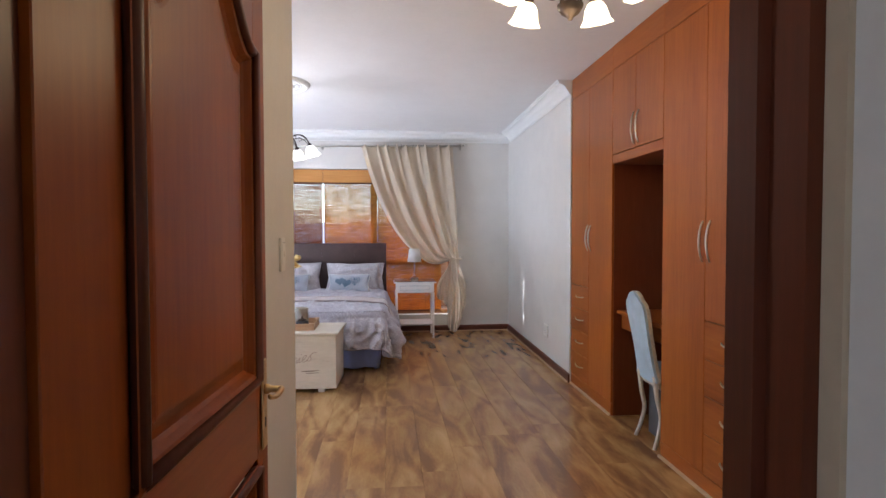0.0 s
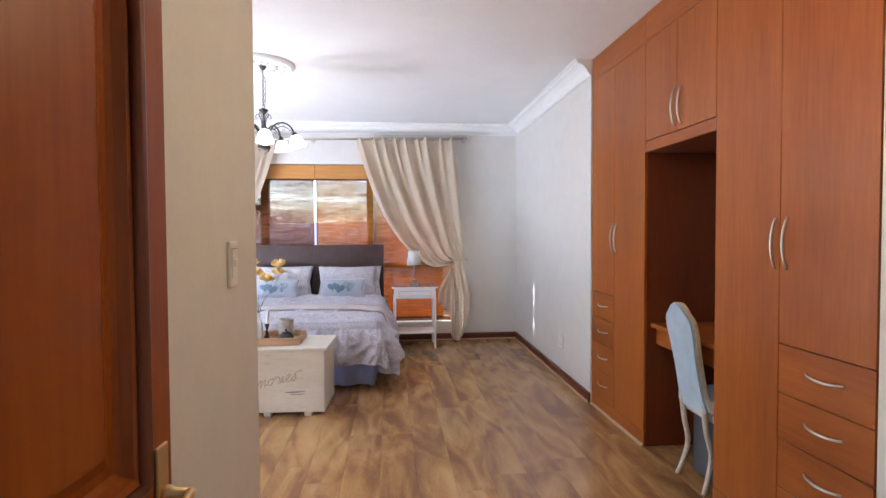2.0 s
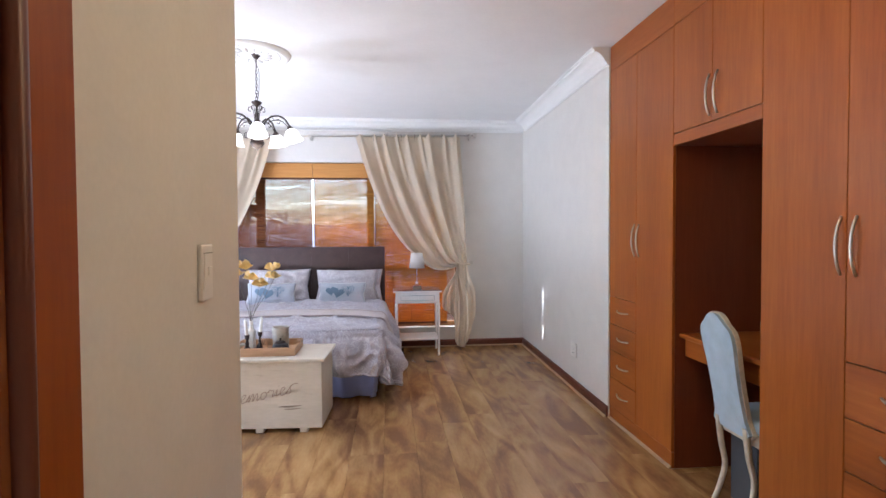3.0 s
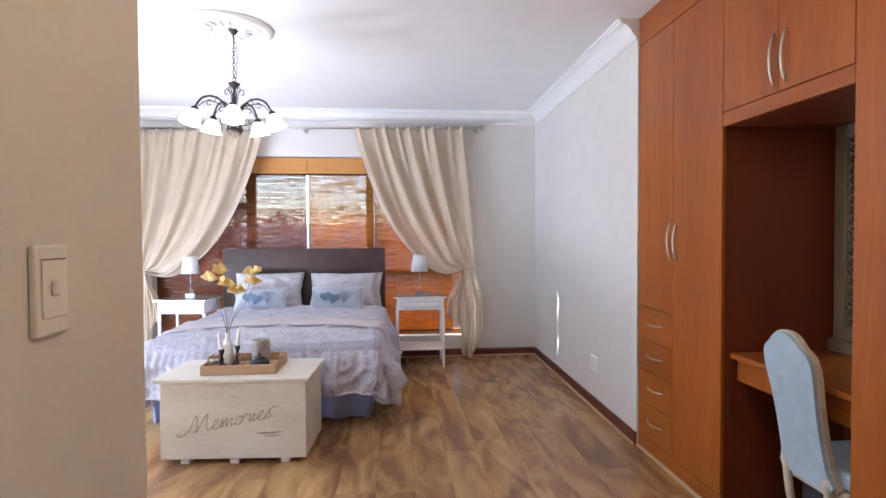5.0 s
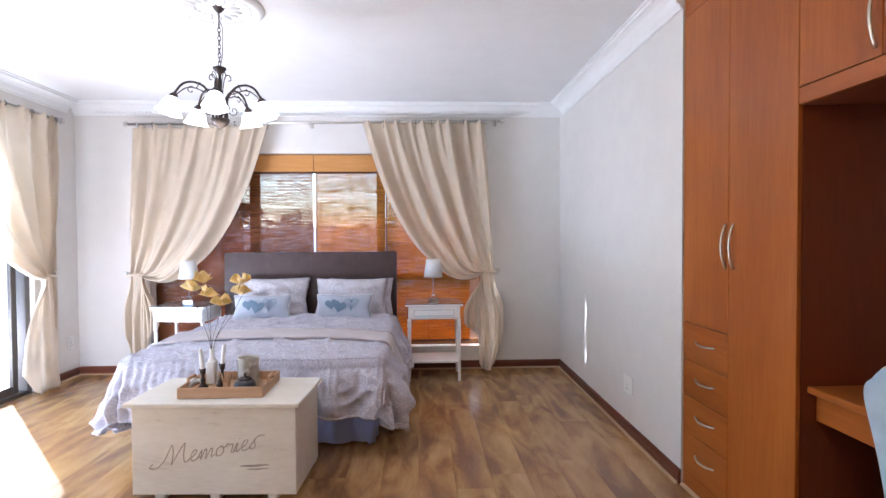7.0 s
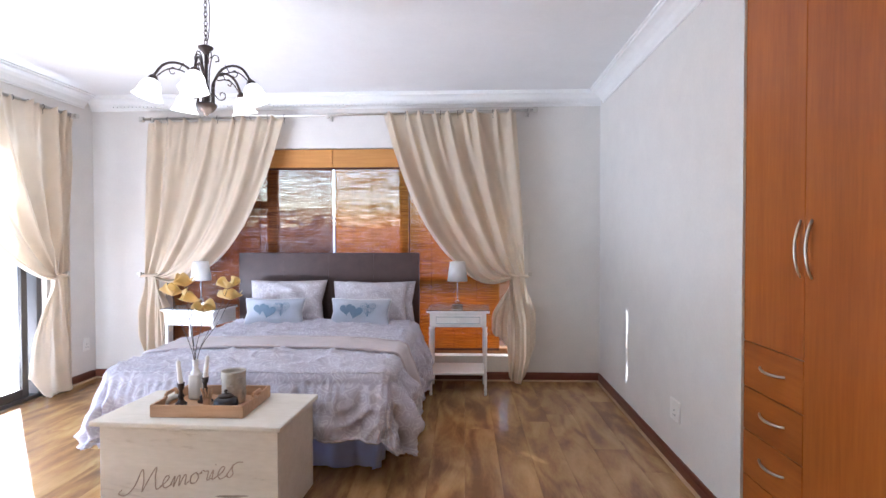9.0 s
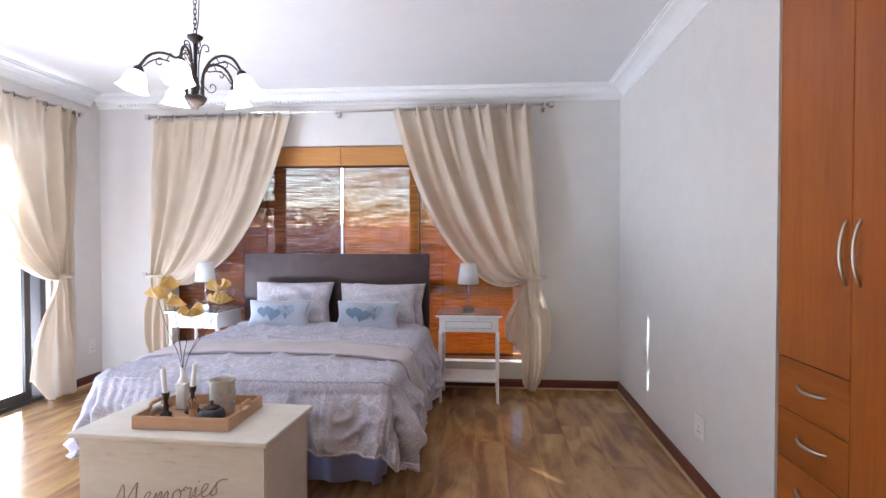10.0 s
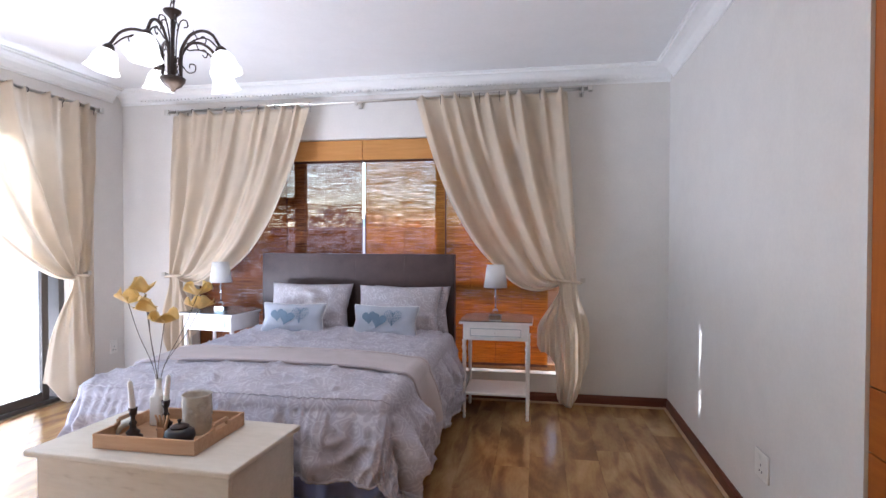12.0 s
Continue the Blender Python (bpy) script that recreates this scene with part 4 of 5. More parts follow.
BX0, BX1, BY0, BY1 = -1.13, 0.35, 5.66, 7.38
bed = thing("bed", ((BX0 + BX1) / 2, (BY0 + BY1) / 2, 0), "double bed with a dark brown upholstered headboard and a lilac-blue valance", "bed")
bc = Vector(((BX0 + BX1) / 2, (BY0 + BY1) / 2, 0))
hw, hl = (BX1 - BX0) / 2, (BY1 - BY0) / 2
part("base", boxm((-hw + 0.03, -hl + 0.03, 0.06), (hw - 0.03, hl - 0.01, 0.30), 0.02, 2), M_TICK, bed)
part("mattress", boxm((-hw, -hl, 0.302), (hw, hl, 0.555), 0.05, 4), M_TICK, bed, smooth=True)
x0, x1 = -1.20 - bc.x, 0.40 - bc.x
for k in range(4):
    a_, b_ = x0 + (x1 - x0) * k / 4, x0 + (x1 - x0) * (k + 1) / 4
    part("headboard_panel", boxm((a_ + 0.0002, 7.455 - bc.y, 0.30), (b_ - 0.0002, 7.525 - bc.y, 1.155)), M_LEATHER, bed, smooth=False)
for x in (x0 + 0.2, x1 - 0.26):
    part("headboard_leg", boxm((x, 7.47 - bc.y, 0.0), (x + 0.06, 7.51 - bc.y, 0.30)), M_LEATHER, bed)
# pleated valance round three sides
bm = bmesh.new()
path = [(-hw - 0.005, hl - 0.05), (-hw - 0.005, -hl - 0.005), (hw + 0.005, -hl - 0.005), (hw + 0.005, hl - 0.05)]
lo, hi = [], []
tot = 0
for (ax, ay), (bx, by) in zip(path, path[1:]):
    L = math.hypot(bx - ax, by - ay)
    n = int(L / 0.02)
    nx, ny = (by - ay) / L, -(bx - ax) / L
    for i in range(n):
        u = i / n
        s0 = tot + u * L
        off = 0.010 * math.sin(s0 * 2 * math.pi / 0.21) + 0.006 * math.sin(s0 * 2 * math.pi / 0.083)
        px, py = ax + (bx - ax) * u, ay + (by - ay) * u
        out = Vector((-nx, -ny, 0))
        edge = min(u, 1 - u) * L
        flare = 0.02 + 0.035 * math.exp(-edge / 0.08)
        hi.append(bm.verts.new(Vector((px, py, 0.33)) + out * (0.002 + off * 0.2)))
        lo.append(bm.verts.new(Vector((px, py, 0.012 + 0.012 * abs(math.sin(s0 * 15)))) + out * (flare + off)))
    tot += L
for i in range(len(lo) - 1):
    bm.faces.new((hi[i], hi[i + 1], lo[i + 1], lo[i]))
v = part("valance", bm, M_VALANCE, bed, "lilac-blue gathered valance", smooth=True)
v.modifiers.new("thickness", "SOLIDIFY").thickness = 0.003


def drape(name, label, category, material, a0, a1, b0, b1, top, hem, seed, lift=0.0, na=150, nb=130, folds=1.0, thick=0.02, crumple=1.0, flat=(9, 9)):
    """Cloth over the bed: a across, b along it, both measured on the cloth from the mattress's foot left corner."""
    t = thing(name, (BX0, BY0, 0), label, category)
    W_, L_ = BX1 - BX0, BY1 - BY0
    bm = bmesh.new()
    rows = []

    def lay_point(a, b):
        da = max(0, -a) - max(0, a - W_)
        db = max(0, -b)
        ca, cb = min(max(a, 0), W_), max(b, 0)
        e = math.hypot(da, db)
        p = Vector((ca, cb, top + lift))
        nz = noise.noise(Vector((a * 2.3, b * 2.3, seed)))
        cr = crumple * (1 - smooth01((b - flat[0] + 0.03) / 0.05) * smooth01((flat[1] + 0.03 - b) / 0.05))
        nz2 = noise.noise(Vector((a * 7, b * 5, seed + 9)))
        nz3 = noise.noise(Vector((a * 3.2 + 1.2 * b, b * 6.5, seed + 3))) * 2
        nz4 = noise.noise(Vector((a * 8 + 3 * b, b * 15, seed + 5))) * 2
        crown = 0.022 * math.sin(math.pi * ca / W_) ** 0.5 * min(1, (L_ - min(b, L_)) / 0.4 + 0.3)
        if e < 1e-6:
            near = min(ca, W_ - ca, cb if b0 < 0 else 9)
            p.z += crown * min(1, near / 0.15) + 0.012 * nz + 0.009 * nz2 * cr + cr * (0.014 * (1 - abs(nz3)) ** 3 + 0.008 * (1 - abs(nz4)) ** 3 - 0.006)
            return p
        ox, oy = -da / e, -db / e
        rad = 0.075
        s_ = b if abs(da) > db else a
        gather = cr * 0.0045 * math.sin(s_ * 2 * math.pi / 0.052 + 5 * noise.noise(Vector((s_ * 5, 1, seed)))) * min(1, e / 0.08) * (0.6 + noise.noise(Vector((s_ * 4, 2, seed))))
        if e < rad * 1.57:
            th = e / rad
            p.x += ox * rad * math.sin(th)
            p.y += oy * rad * math.sin(th)
            p.z -= rad * (1 - math.cos(th))
            p.z += gather
        else:
            d = e - rad * 1.57
            p.x += ox * rad
            p.y += oy * rad
            p.z -= rad + d
            corner = min(1, min(abs(da), db) / 0.10)
            f = math.sin(s_ * 2 * math.pi / 0.30 + 1.6 * math.sin(s_ * 3 + seed) + seed) * 0.030 * min(1, d / 0.25) * folds
            f += cr * 0.038 * min(1, d / 0.1) * (noise.noise(Vector((a * 5, b * 5, seed + 20))) + 0.6 * (1 - 2 * abs(noise.noise(Vector((a * 9 + b * 5, b * 9 - a * 4, seed + 30))))))
            f += gather
            f += 0.05 * math.sin(math.atan2(db, abs(da)) * 6) * min(1, d / 0.2) * corner
            spread = (0.02 if a < 0 else 0.06) * math.sin(math.pi * 0.80 * min(1, d / 0.38))
            p.x += ox * (f + spread)
            p.y += oy * (f + spread)
            p.z = max(p.z, hem + 0.06 * min(1, db / 0.2) - 0.03 * corner + 0.025 * nz)
        p.z += 0.010 * nz * max(0, 1 - e / 0.2)
        return p

    for j in range(nb + 1):
        b = b0 + (b1 - b0) * j / nb
        rows.append([bm.verts.new(lay_point(a0 + (a1 - a0) * i / na, b)) for i in range(na + 1)])
    for r0, r1 in zip(rows, rows[1:]):
        for i in range(na):
            bm.faces.new((r0[i], r0[i + 1], r1[i + 1], r1[i]))
    o = part("cloth", bm, material, t, smooth=True)
    if sum(f.normal.z for f in o.data.polygons) < 0:
        o.data.flip_normals()
    m_ = o.modifiers.new("thickness", "SOLIDIFY")
    m_.thickness = thick
    m_.offset = -1
    if b0 < 0:
        up_ = Vector((0, 0, 0.002))
        edge = [lay_point(a, -0.06) + up_ for a in [-0.06 + (W_ + 0.12) * k / 150 for k in range(151)]]
        part("quilt_seam", tube(edge, 0.0035, 5), material, t, smooth=True)
        hem_pts = [lay_point(a0, b1 + (b0 - b1) * k / 120) for k in range(121)] + [lay_point(a0 + (a1 - a0) * k / 170, b0) for k in range(1, 171)] + [lay_point(a1, b0 + (b1 - b0) * k / 120) for k in range(1, 121)]
        part("hem_piping", tube(hem_pts, 0.009, 6), material, t, smooth=True)
    else:
        for bb in (b0, b1):
            part("fold_edge", tube([lay_point(a0 + (a1 - a0) * k / 170, bb) for k in range(171)], 0.008, 6), material, t, smooth=True)
    return t


drape("comforter", "pale lilac-beige lace-print comforter hanging rumpled over the bed", "comforter", M_LACE, -0.48, BX1 - BX0 + 0.50, -0.39, 1.62, 0.582, 0.13, 2.0, na=230, nb=200, flat=(0.34, 0.70), crumple=1.45)
drape("folded_throw", "smooth taupe turned-back cover folded in a band across the bed", "throw", M_THROW, -0.38, BX1 - BX0 + 0.47, 0.34, 0.70, 0.586, 0.15, 2.0, lift=0.010, na=230, nb=40, thick=0.012, crumple=0.0)


def cushion_mesh(w, h, d, seed, sharp=0.45, crumple=0.012):
    """A stuffed pillow in the x-z plane, its lower edge at z = 0."""
    bm = bmesh.new()
    N = 34
    sheets = []
    for sgn in (-1, 1):
        g = []
        for j in range(N + 1):
            r = []
            for i in range(N + 1):
                u, v = -1 + 2 * i / N, -1 + 2 * j / N
                body = max(0.0, (1 - u * u) * (1 - v * v)) ** sharp
                pinch = 1 - 0.10 * (1 - abs(v)) * abs(u) ** 3
                pinch2 = 1 - 0.10 * (1 - abs(u)) * abs(v) ** 3
                cr = (crumple * noise.noise(Vector((u * 3, v * 3, seed + sgn))) + crumple * 0.7 * (0.4 - abs(noise.noise(Vector((u * 4 + 2 * v, v * 5 - u, seed + 3 * sgn))))) * (crumple > 0.01)) * body
                r.append(bm.verts.new((u * w / 2 * pinch, sgn * (d / 2 * body + cr + 0.003), h / 2 + v * h / 2 * pinch2)))
            g.append(r)
        sheets.append(g)
    for g, flip in zip(sheets, (0, 1)):
        for j in range(N):
            for i in range(N):
                f = (g[j][i], g[j][i + 1], g[j + 1][i + 1], g[j + 1][i])
                bm.faces.new(f[::-1] if flip else f)
    bmesh.ops.remove_doubles(bm, verts=bm.verts[:], dist=0.0065)
    return bm


def pillow(loc, w, h, d, tilt, rz, seed, label, material):
    t = thing("pillow", loc, label, "pillow")
    t.matrix_basis = pose(*loc, tilt, 0, rz)
    part("case", cushion_mesh(w, h, d, seed, 0.42, 0.030), material, t, smooth=True)
    return t


pillow((-0.715, 7.23, 0.55), 0.66, 0.40, 0.20, -22, 3, 1, "plump lace-print pillow propped on the headboard", M_LACE_P)
pillow((-0.01, 7.23, 0.55), 0.66, 0.39, 0.20, -22, -2, 2, "plump lace-print pillow propped before another one", M_LACE_P)
pillow((0.075, 7.34, 0.55), 0.60, 0.37, 0.13, -14, 0, 3, "lace-print pillow half hidden behind the front one", M_LACE_P)


def heart(cx, cz, s, rot):
    pts = []
    for k in range(28):
        a = 2 * math.pi * k / 28
        x = 16 * math.sin(a) ** 3
        z = 13 * math.cos(a) - 5 * math.cos(2 * a) - 2 * math.cos(3 * a) - math.cos(4 * a)
        c_, s_ = math.cos(rot), math.sin(rot)
        pts.append((cx + s * (x * c_ - z * s_) / 16, cz + s * (x * s_ + z * c_) / 16))
    return pts


def small_cushion(loc, rz, label, seed):
    w, h, d = 0.49, 0.235, 0.11
    t = thing("cushion", loc, label, "cushion", group="heart cushions on the bed")
    t.matrix_basis = pose(*loc, -20, 0, rz)
    part("cover", cushion_mesh(w, h, d, seed, 0.5, 0.006), M_CUSHION, t, smooth=True)

    def face_y(x, z):
        u, v = x / (w / 2), (z - h / 2) / (h / 2)
        return -(d / 2 * max(0.0, (1 - u * u) * (1 - v * v)) ** 0.5 + 0.0125)
    for nm, cx, cz, s, rot, hollow in (("heart_print", -0.105, 0.135, 0.052, 0.15, 0), ("heart_print", -0.03, 0.115, 0.058, -0.25, 0), ("heart_print", 0.070, 0.142, 0.060, 0.0, 1)):
        bm = bmesh.new()
        if not hollow:
            out = [bm.verts.new((x, face_y(x, z), z)) for x, z in heart(cx, cz, s, rot)]
            ctr = bm.verts.new((cx, face_y(cx, cz), cz))
            for i in range(len(out)):
                bm.faces.new((ctr, out[i], out[(i + 1) % len(out)]))
        else:
            for ring in range(1, 6):
                for i in range(7 * ring):
                    a = 2 * math.pi * i / (7 * ring)
                    hx = 16 * math.sin(a) ** 3 / 16
                    hz = (13 * math.cos(a) - 5 * math.cos(2 * a) - 2 * math.cos(3 * a) - math.cos(4 * a)) / 16
                    x, z = cx + s * hx * ring / 5, cz + s * hz * ring / 5
                    q = 0.0048
                    vs = [bm.verts.new((x + dx_, face_y(x + dx_, z + dz_), z + dz_)) for dx_, dz_ in ((-q, 0), (0, -q), (q, 0), (0, q))]
                    bm.faces.new(vs)
        part(nm, bm, M_HEART, t, "blue-grey heart print")
    pts = []
    for k in range(80):
        a = k / 80 * 4
        e, f = int(a) % 4, a - int(a)
        u, v = [(-1 + 2 * f, -1), (1, -1 + 2 * f), (1 - 2 * f, 1), (-1, 1 - 2 * f)][e]
        pinch = 1 - 0.10 * (1 - abs(v)) * abs(u) ** 3
        pinch2 = 1 - 0.10 * (1 - abs(u)) * abs(v) ** 3
        pts.append((u * w / 2 * pinch, 0, h / 2 + v * h / 2 * pinch2))
    pts.append(pts[0])
    part("piping", tube(pts, 0.004, 6), M_PIPING, t, "white piping", smooth=True)
    return t


small_cushion((-0.745, 7.03, 0.572), 2, "small pale blue heart cushion with white piping, against a pillow", 4)
small_cushion((-0.04, 7.01, 0.572), -3, "small pale blue heart cushion with white piping beside its twin", 5)

# ---- bedside tables and lamps ----
M_PLATE = glass_mat()
M_PLATE.name = "table_glass"


def bedside_table(loc, w, d, rz, label):
    t = thing("bedside_table", loc, label, "bedside table", rz, group="bedside tables")
    hw_, hd = w / 2, d / 2
    # top with rounded back corners
    def top_outline(grow, z0, z1):
        c = 0.13
        out = [(-hw_ - grow, -hd - grow), (hw_ + grow, -hd - grow)]
        for cx, start in ((hw_ + grow - c, 0), (-hw_ - grow + c, 90)):
            out += [(cx + c * math.cos(radians(start + 15 * k)), hd + grow - 0.7 * c + 0.7 * c * math.sin(radians(start + 15 * k))) for k in range(7)]
        bm = bmesh.new()
        A = [bm.verts.new((x, y, z0)) for x, y in out]
        B = [bm.verts.new((x, y, z1)) for x, y in out]
        bm.faces.new(A[::-1])
        bm.faces.new(B)
        for i in range(len(out)):
            j = (i + 1) % len(out)
            bm.faces.new((A[i], A[j], B[j], B[i]))
        return bm
    bm = top_outline(0.012, 0.676, 0.692)
    bmesh.ops.bevel(bm, geom=bm.edges[:], offset=0.003, segments=2, affect="EDGES")
    part("top", bm, M_WHITE, t)
    g = part("glass_top", top_outline(0.010, 0.694, 0.699), M_PLATE, t, "clear glass plate")
    g.visible_shadow = False
    bm = boxm((-hw_ + 0.015, -hd + 0.012, 0.560), (hw_ - 0.015, hd - 0.05, 0.676), 0.003)
    part("case", bm, M_WHITE, t)
    dr = part("drawer", boxm((-hw_ + 0.055, -hd + 0.003, 0.580), (hw_ - 0.055, -hd + 0.014, 0.658), 0.003), M_WHITE, t)
    bm = bmesh.new()
    for a_, b_ in (((-hw_ + 0.07, 0.591), (hw_ - 0.07, 0.595)), ((-hw_ + 0.07, 0.642), (hw_ - 0.07, 0.646))):
        box(bm, (a_[0], -hd - 0.001, a_[1]), (b_[0], -hd + 0.0035, b_[1]))
    for xx in (-hw_ + 0.066, hw_ - 0.070):
        box(bm, (xx, -hd - 0.001, 0.591), (xx + 0.004, -hd + 0.0035, 0.646))
    part("bead_line", bm, M_BLUEGREY, dr, "grey-blue painted line")
    k = part("knob", lathe([(0, 0.018), (0.007, 0.016), (0.010, 0.010), (0.006, 0.004), (0.005, 0)], 12), M_WHITE, dr, smooth=True)
    k.matrix_basis = pose(0, -hd + 0.004, 0.619, 90, 0, 0)
    prof = [(0.009, 0.0), (0.013, 0.012), (0.009, 0.03), (0.014, 0.05), (0.010, 0.06), (0.012, 0.07), (0.0125, 0.16), (0.010, 0.175), (0.011, 0.20), (0.016, 0.46), (0.012, 0.475), (0.018, 0.50), (0.013, 0.530), (0.017, 0.560)]
    for sx in (-1, 1):
        for sy in (-1, 1):
            lg = lathe(prof, 12)
            part("leg", lg, M_WHITE, t, smooth=True, loc=(sx * (hw_ - 0.022), sy * (hd - 0.045) - 0.015, 0))
    part("shelf", boxm((-hw_ + 0.02, -hd + 0.025, 0.165), (hw_ - 0.02, hd - 0.035, 0.183), 0.004), M_WHITE, t)
    return t


M_BLUEGREY = plain("grey_blue_line", (0.42, 0.47, 0.50), 0.6)
bedside_table((0.745, 7.318, 0), 0.49, 0.43, 0, "white bedside table with turned legs, drawer and glass top, beside bed")
bedside_table((-1.47, 7.325, 0), 0.47, 0.41, -7, "white bedside table with turned legs in the bright corner")

M_SHADE_CLOTH = cloth_mat("white_lamp_shade", (0.92, 0.92, 0.91), 0.8, 0.45)
M_CRYSTAL = glass_mat()
M_CRYSTAL.name = "lamp_crystal"
M_CHROME = plain("chrome", (0.75, 0.75, 0.76), 0.1, 1.0, amount=0.02, bump_s=0)


def table_lamp(loc, label):
    t = thing("table_lamp", loc, label, "table lamp", group="bedside lamps")
    part("base", boxm((-0.045, -0.03, 0.0), (0.045, 0.03, 0.045), 0.004), M_CHROME, t, "chrome and crystal base")
    part("ball", lathe([(0, 0.044), (0.014, 0.048), (0.021, 0.062), (0.014, 0.077), (0, 0.081)], 16), M_CRYSTAL, t, smooth=True)
    part("stem", lathe([(0, 0.08), (0.005, 0.082), (0.005, 0.27), (0, 0.272)], 10), M_CHROME, t, smooth=True)
    part("shade", lathe([(0.084, 0.232), (0.062, 0.392), (0.0595, 0.392), (0.0815, 0.232)], 32), M_SHADE_CLOTH, t, "white drum shade", smooth=True)
    bm = bmesh.new()
    for k in range(3):
        a = 2 * math.pi * k / 3
        tube([(0, 0, 0.268), (0.062 * math.cos(a), 0.062 * math.sin(a), 0.380)], 0.0015, 5, bm)
    part("shade_wires", bm, M_CHROME, t)
    return t


table_lamp((0.740, 7.17, 0.6995), "white-shaded table lamp on a chrome base, on the bedside table")
table_lamp((-1.43, 7.22, 0.6995), "white-shaded table lamp on a chrome base, in the bright corner")

# ---- chest and what stands on it ----
def limewash():
    m, nt, b = mat("limewashed_board")
    v = coords(nt, (0.35, 1, 1.6))
    n = node(nt, "ShaderNodeTexNoise", Scale=4.0, Detail=6.0, Distortion=0.5)
    f = node(nt, "ShaderNodeTexNoise", Scale=45.0, Detail=5.0)
    for q in (n, f):
        nt.links.new(v, q.inputs["Vector"])
    mx = nt.nodes.new("ShaderNodeMix")
    mx.inputs["Factor"].default_value = 0.35
    nt.links.new(n.outputs[0], mx.inputs["A"])
    nt.links.new(f.outputs[0], mx.inputs["B"])
    col = ramp(nt, mx.outputs["Result"], [(0.30, (0.40, 0.35, 0.29)), (0.40, (0.60, 0.56, 0.49)), (0.7, (0.72, 0.68, 0.61))])
    nt.links.new(col, b.inputs["Base Color"])
    b.inputs["Roughness"].default_value = 0.6
    bump(nt, b, f.outputs[0], 0.15, 0.002)
    return m


M_LIME = limewash()
M_INK = plain("grey_brown_lettering", (0.34, 0.27, 0.22), 0.8)
M_KNOT = plain("grey_wood_scar", (0.30, 0.26, 0.22), 0.8, noise_scale=60, amount=0.3)
CX, CY = -0.39, 5.235
chest = thing("blanket_chest", (CX, CY, 0), "limewashed wooden chest with handwritten lettering at the bed's foot", "chest", rz=-3)
cw, cd = 0.405, 0.225
for nm, lo_, hi_ in (("front_board", (-cw, -cd, 0.03), (cw, -cd + 0.02, 0.465)), ("back_board", (-cw, cd - 0.02, 0.03), (cw, cd, 0.465)),
                     ("side_board", (-cw, -cd + 0.02, 0.03), (-cw + 0.02, cd - 0.02, 0.465)), ("side_board", (cw - 0.02, -cd + 0.02, 0.03), (cw, cd - 0.02, 0.465)),
                     ("bottom_board", (-cw + 0.02, -cd + 0.02, 0.032), (cw - 0.02, cd - 0.02, 0.048))):
    part(nm, boxm(lo_, hi_, 0.002), M_LIME, chest)
part("lid", boxm((-cw - 0.03, -cd - 0.03, 0.467), (cw + 0.025, cd + 0.015, 0.490), 0.006, 2), M_LIME, chest)
for x in (-cw + 0.13, 0.0, cw - 0.12):
    for y in (-cd + 0.035, cd - 0.035):
        part("foot", boxm((x - 0.025, y - 0.03, 0.0), (x + 0.025, y + 0.03, 0.03), 0.003), M_LIME, chest)
# the word, written in flowing strokes that lean and climb to the right
WORD = {
    "M": [[(-0.35, 0.20), (-0.45, 0.05), (-0.2, -0.05), (0.1, 0.26), (0.33, 0.88), (0.42, 0.45), (0.40, 0.0)], [(0.42, 0.02), (0.62, 0.48), (0.84, 0.88), (0.84, 0.45), (0.92, 0.02), (1.12, 0.10)]],
    "e": [[(-0.05, 0.10), (0.15, 0.22), (0.26, 0.42), (0.14, 0.46), (0.04, 0.22), (0.14, 0.0), (0.40, 0.12)]],
    "m": [[(-0.05, 0.10), (0.08, 0.40), (0.06, 0.0), (0.20, 0.38), (0.27, 0.36), (0.26, 0.0), (0.42, 0.38), (0.49, 0.34), (0.48, 0.02), (0.62, 0.12)]],
    "o": [[(0.22, 0.42), (0.05, 0.30), (0.06, 0.04), (0.22, 0.02), (0.32, 0.22), (0.22, 0.42), (0.30, 0.34), (0.45, 0.36)]],
    "r": [[(-0.08, 0.34), (0.02, 0.46), (0.10, 0.40), (0.22, 0.38), (0.20, 0.05), (0.36, 0.10)]],
    "i": [[(-0.05, 0.10), (0.08, 0.40), (0.07, 0.04), (0.22, 0.12)], [(0.14, 0.58), (0.15, 0.62)]],
    "s": [[(-0.05, 0.10), (0.10, 0.34), (0.17, 0.48), (0.15, 0.30), (0.20, 0.12), (0.08, 0.0), (-0.02, 0.08)], [(0.17, 0.47), (0.34, 0.55), (0.52, 0.52)]],
}
ADV = {"M": 1.10, "e": 0.38, "m": 0.62, "o": 0.44, "r": 0.32, "i": 0.22, "s": 0.4}
bm = bmesh.new()
pen, size = 0.0, 0.108
up = radians(11)
for ch in "Memories":
    for stroke in WORD[ch]:
        pts = curve_pts([(x, 0, z) for x, z in stroke], 8 * len(stroke))
        out = []
        for p in pts:
            gx, gz = (pen + p.x + 0.28 * p.z) * size * 1.20, p.z * size
            out.append((-0.262 + gx * math.cos(up) - gz * math.sin(up), -cd - 0.0005, 0.168 + gx * math.sin(up) + gz * math.cos(up)))
        tube(out, 0.0024, 5, bm)
    pen += ADV[ch]
part("lettering", bm, M_INK, chest, "grey-brown handwritten word")
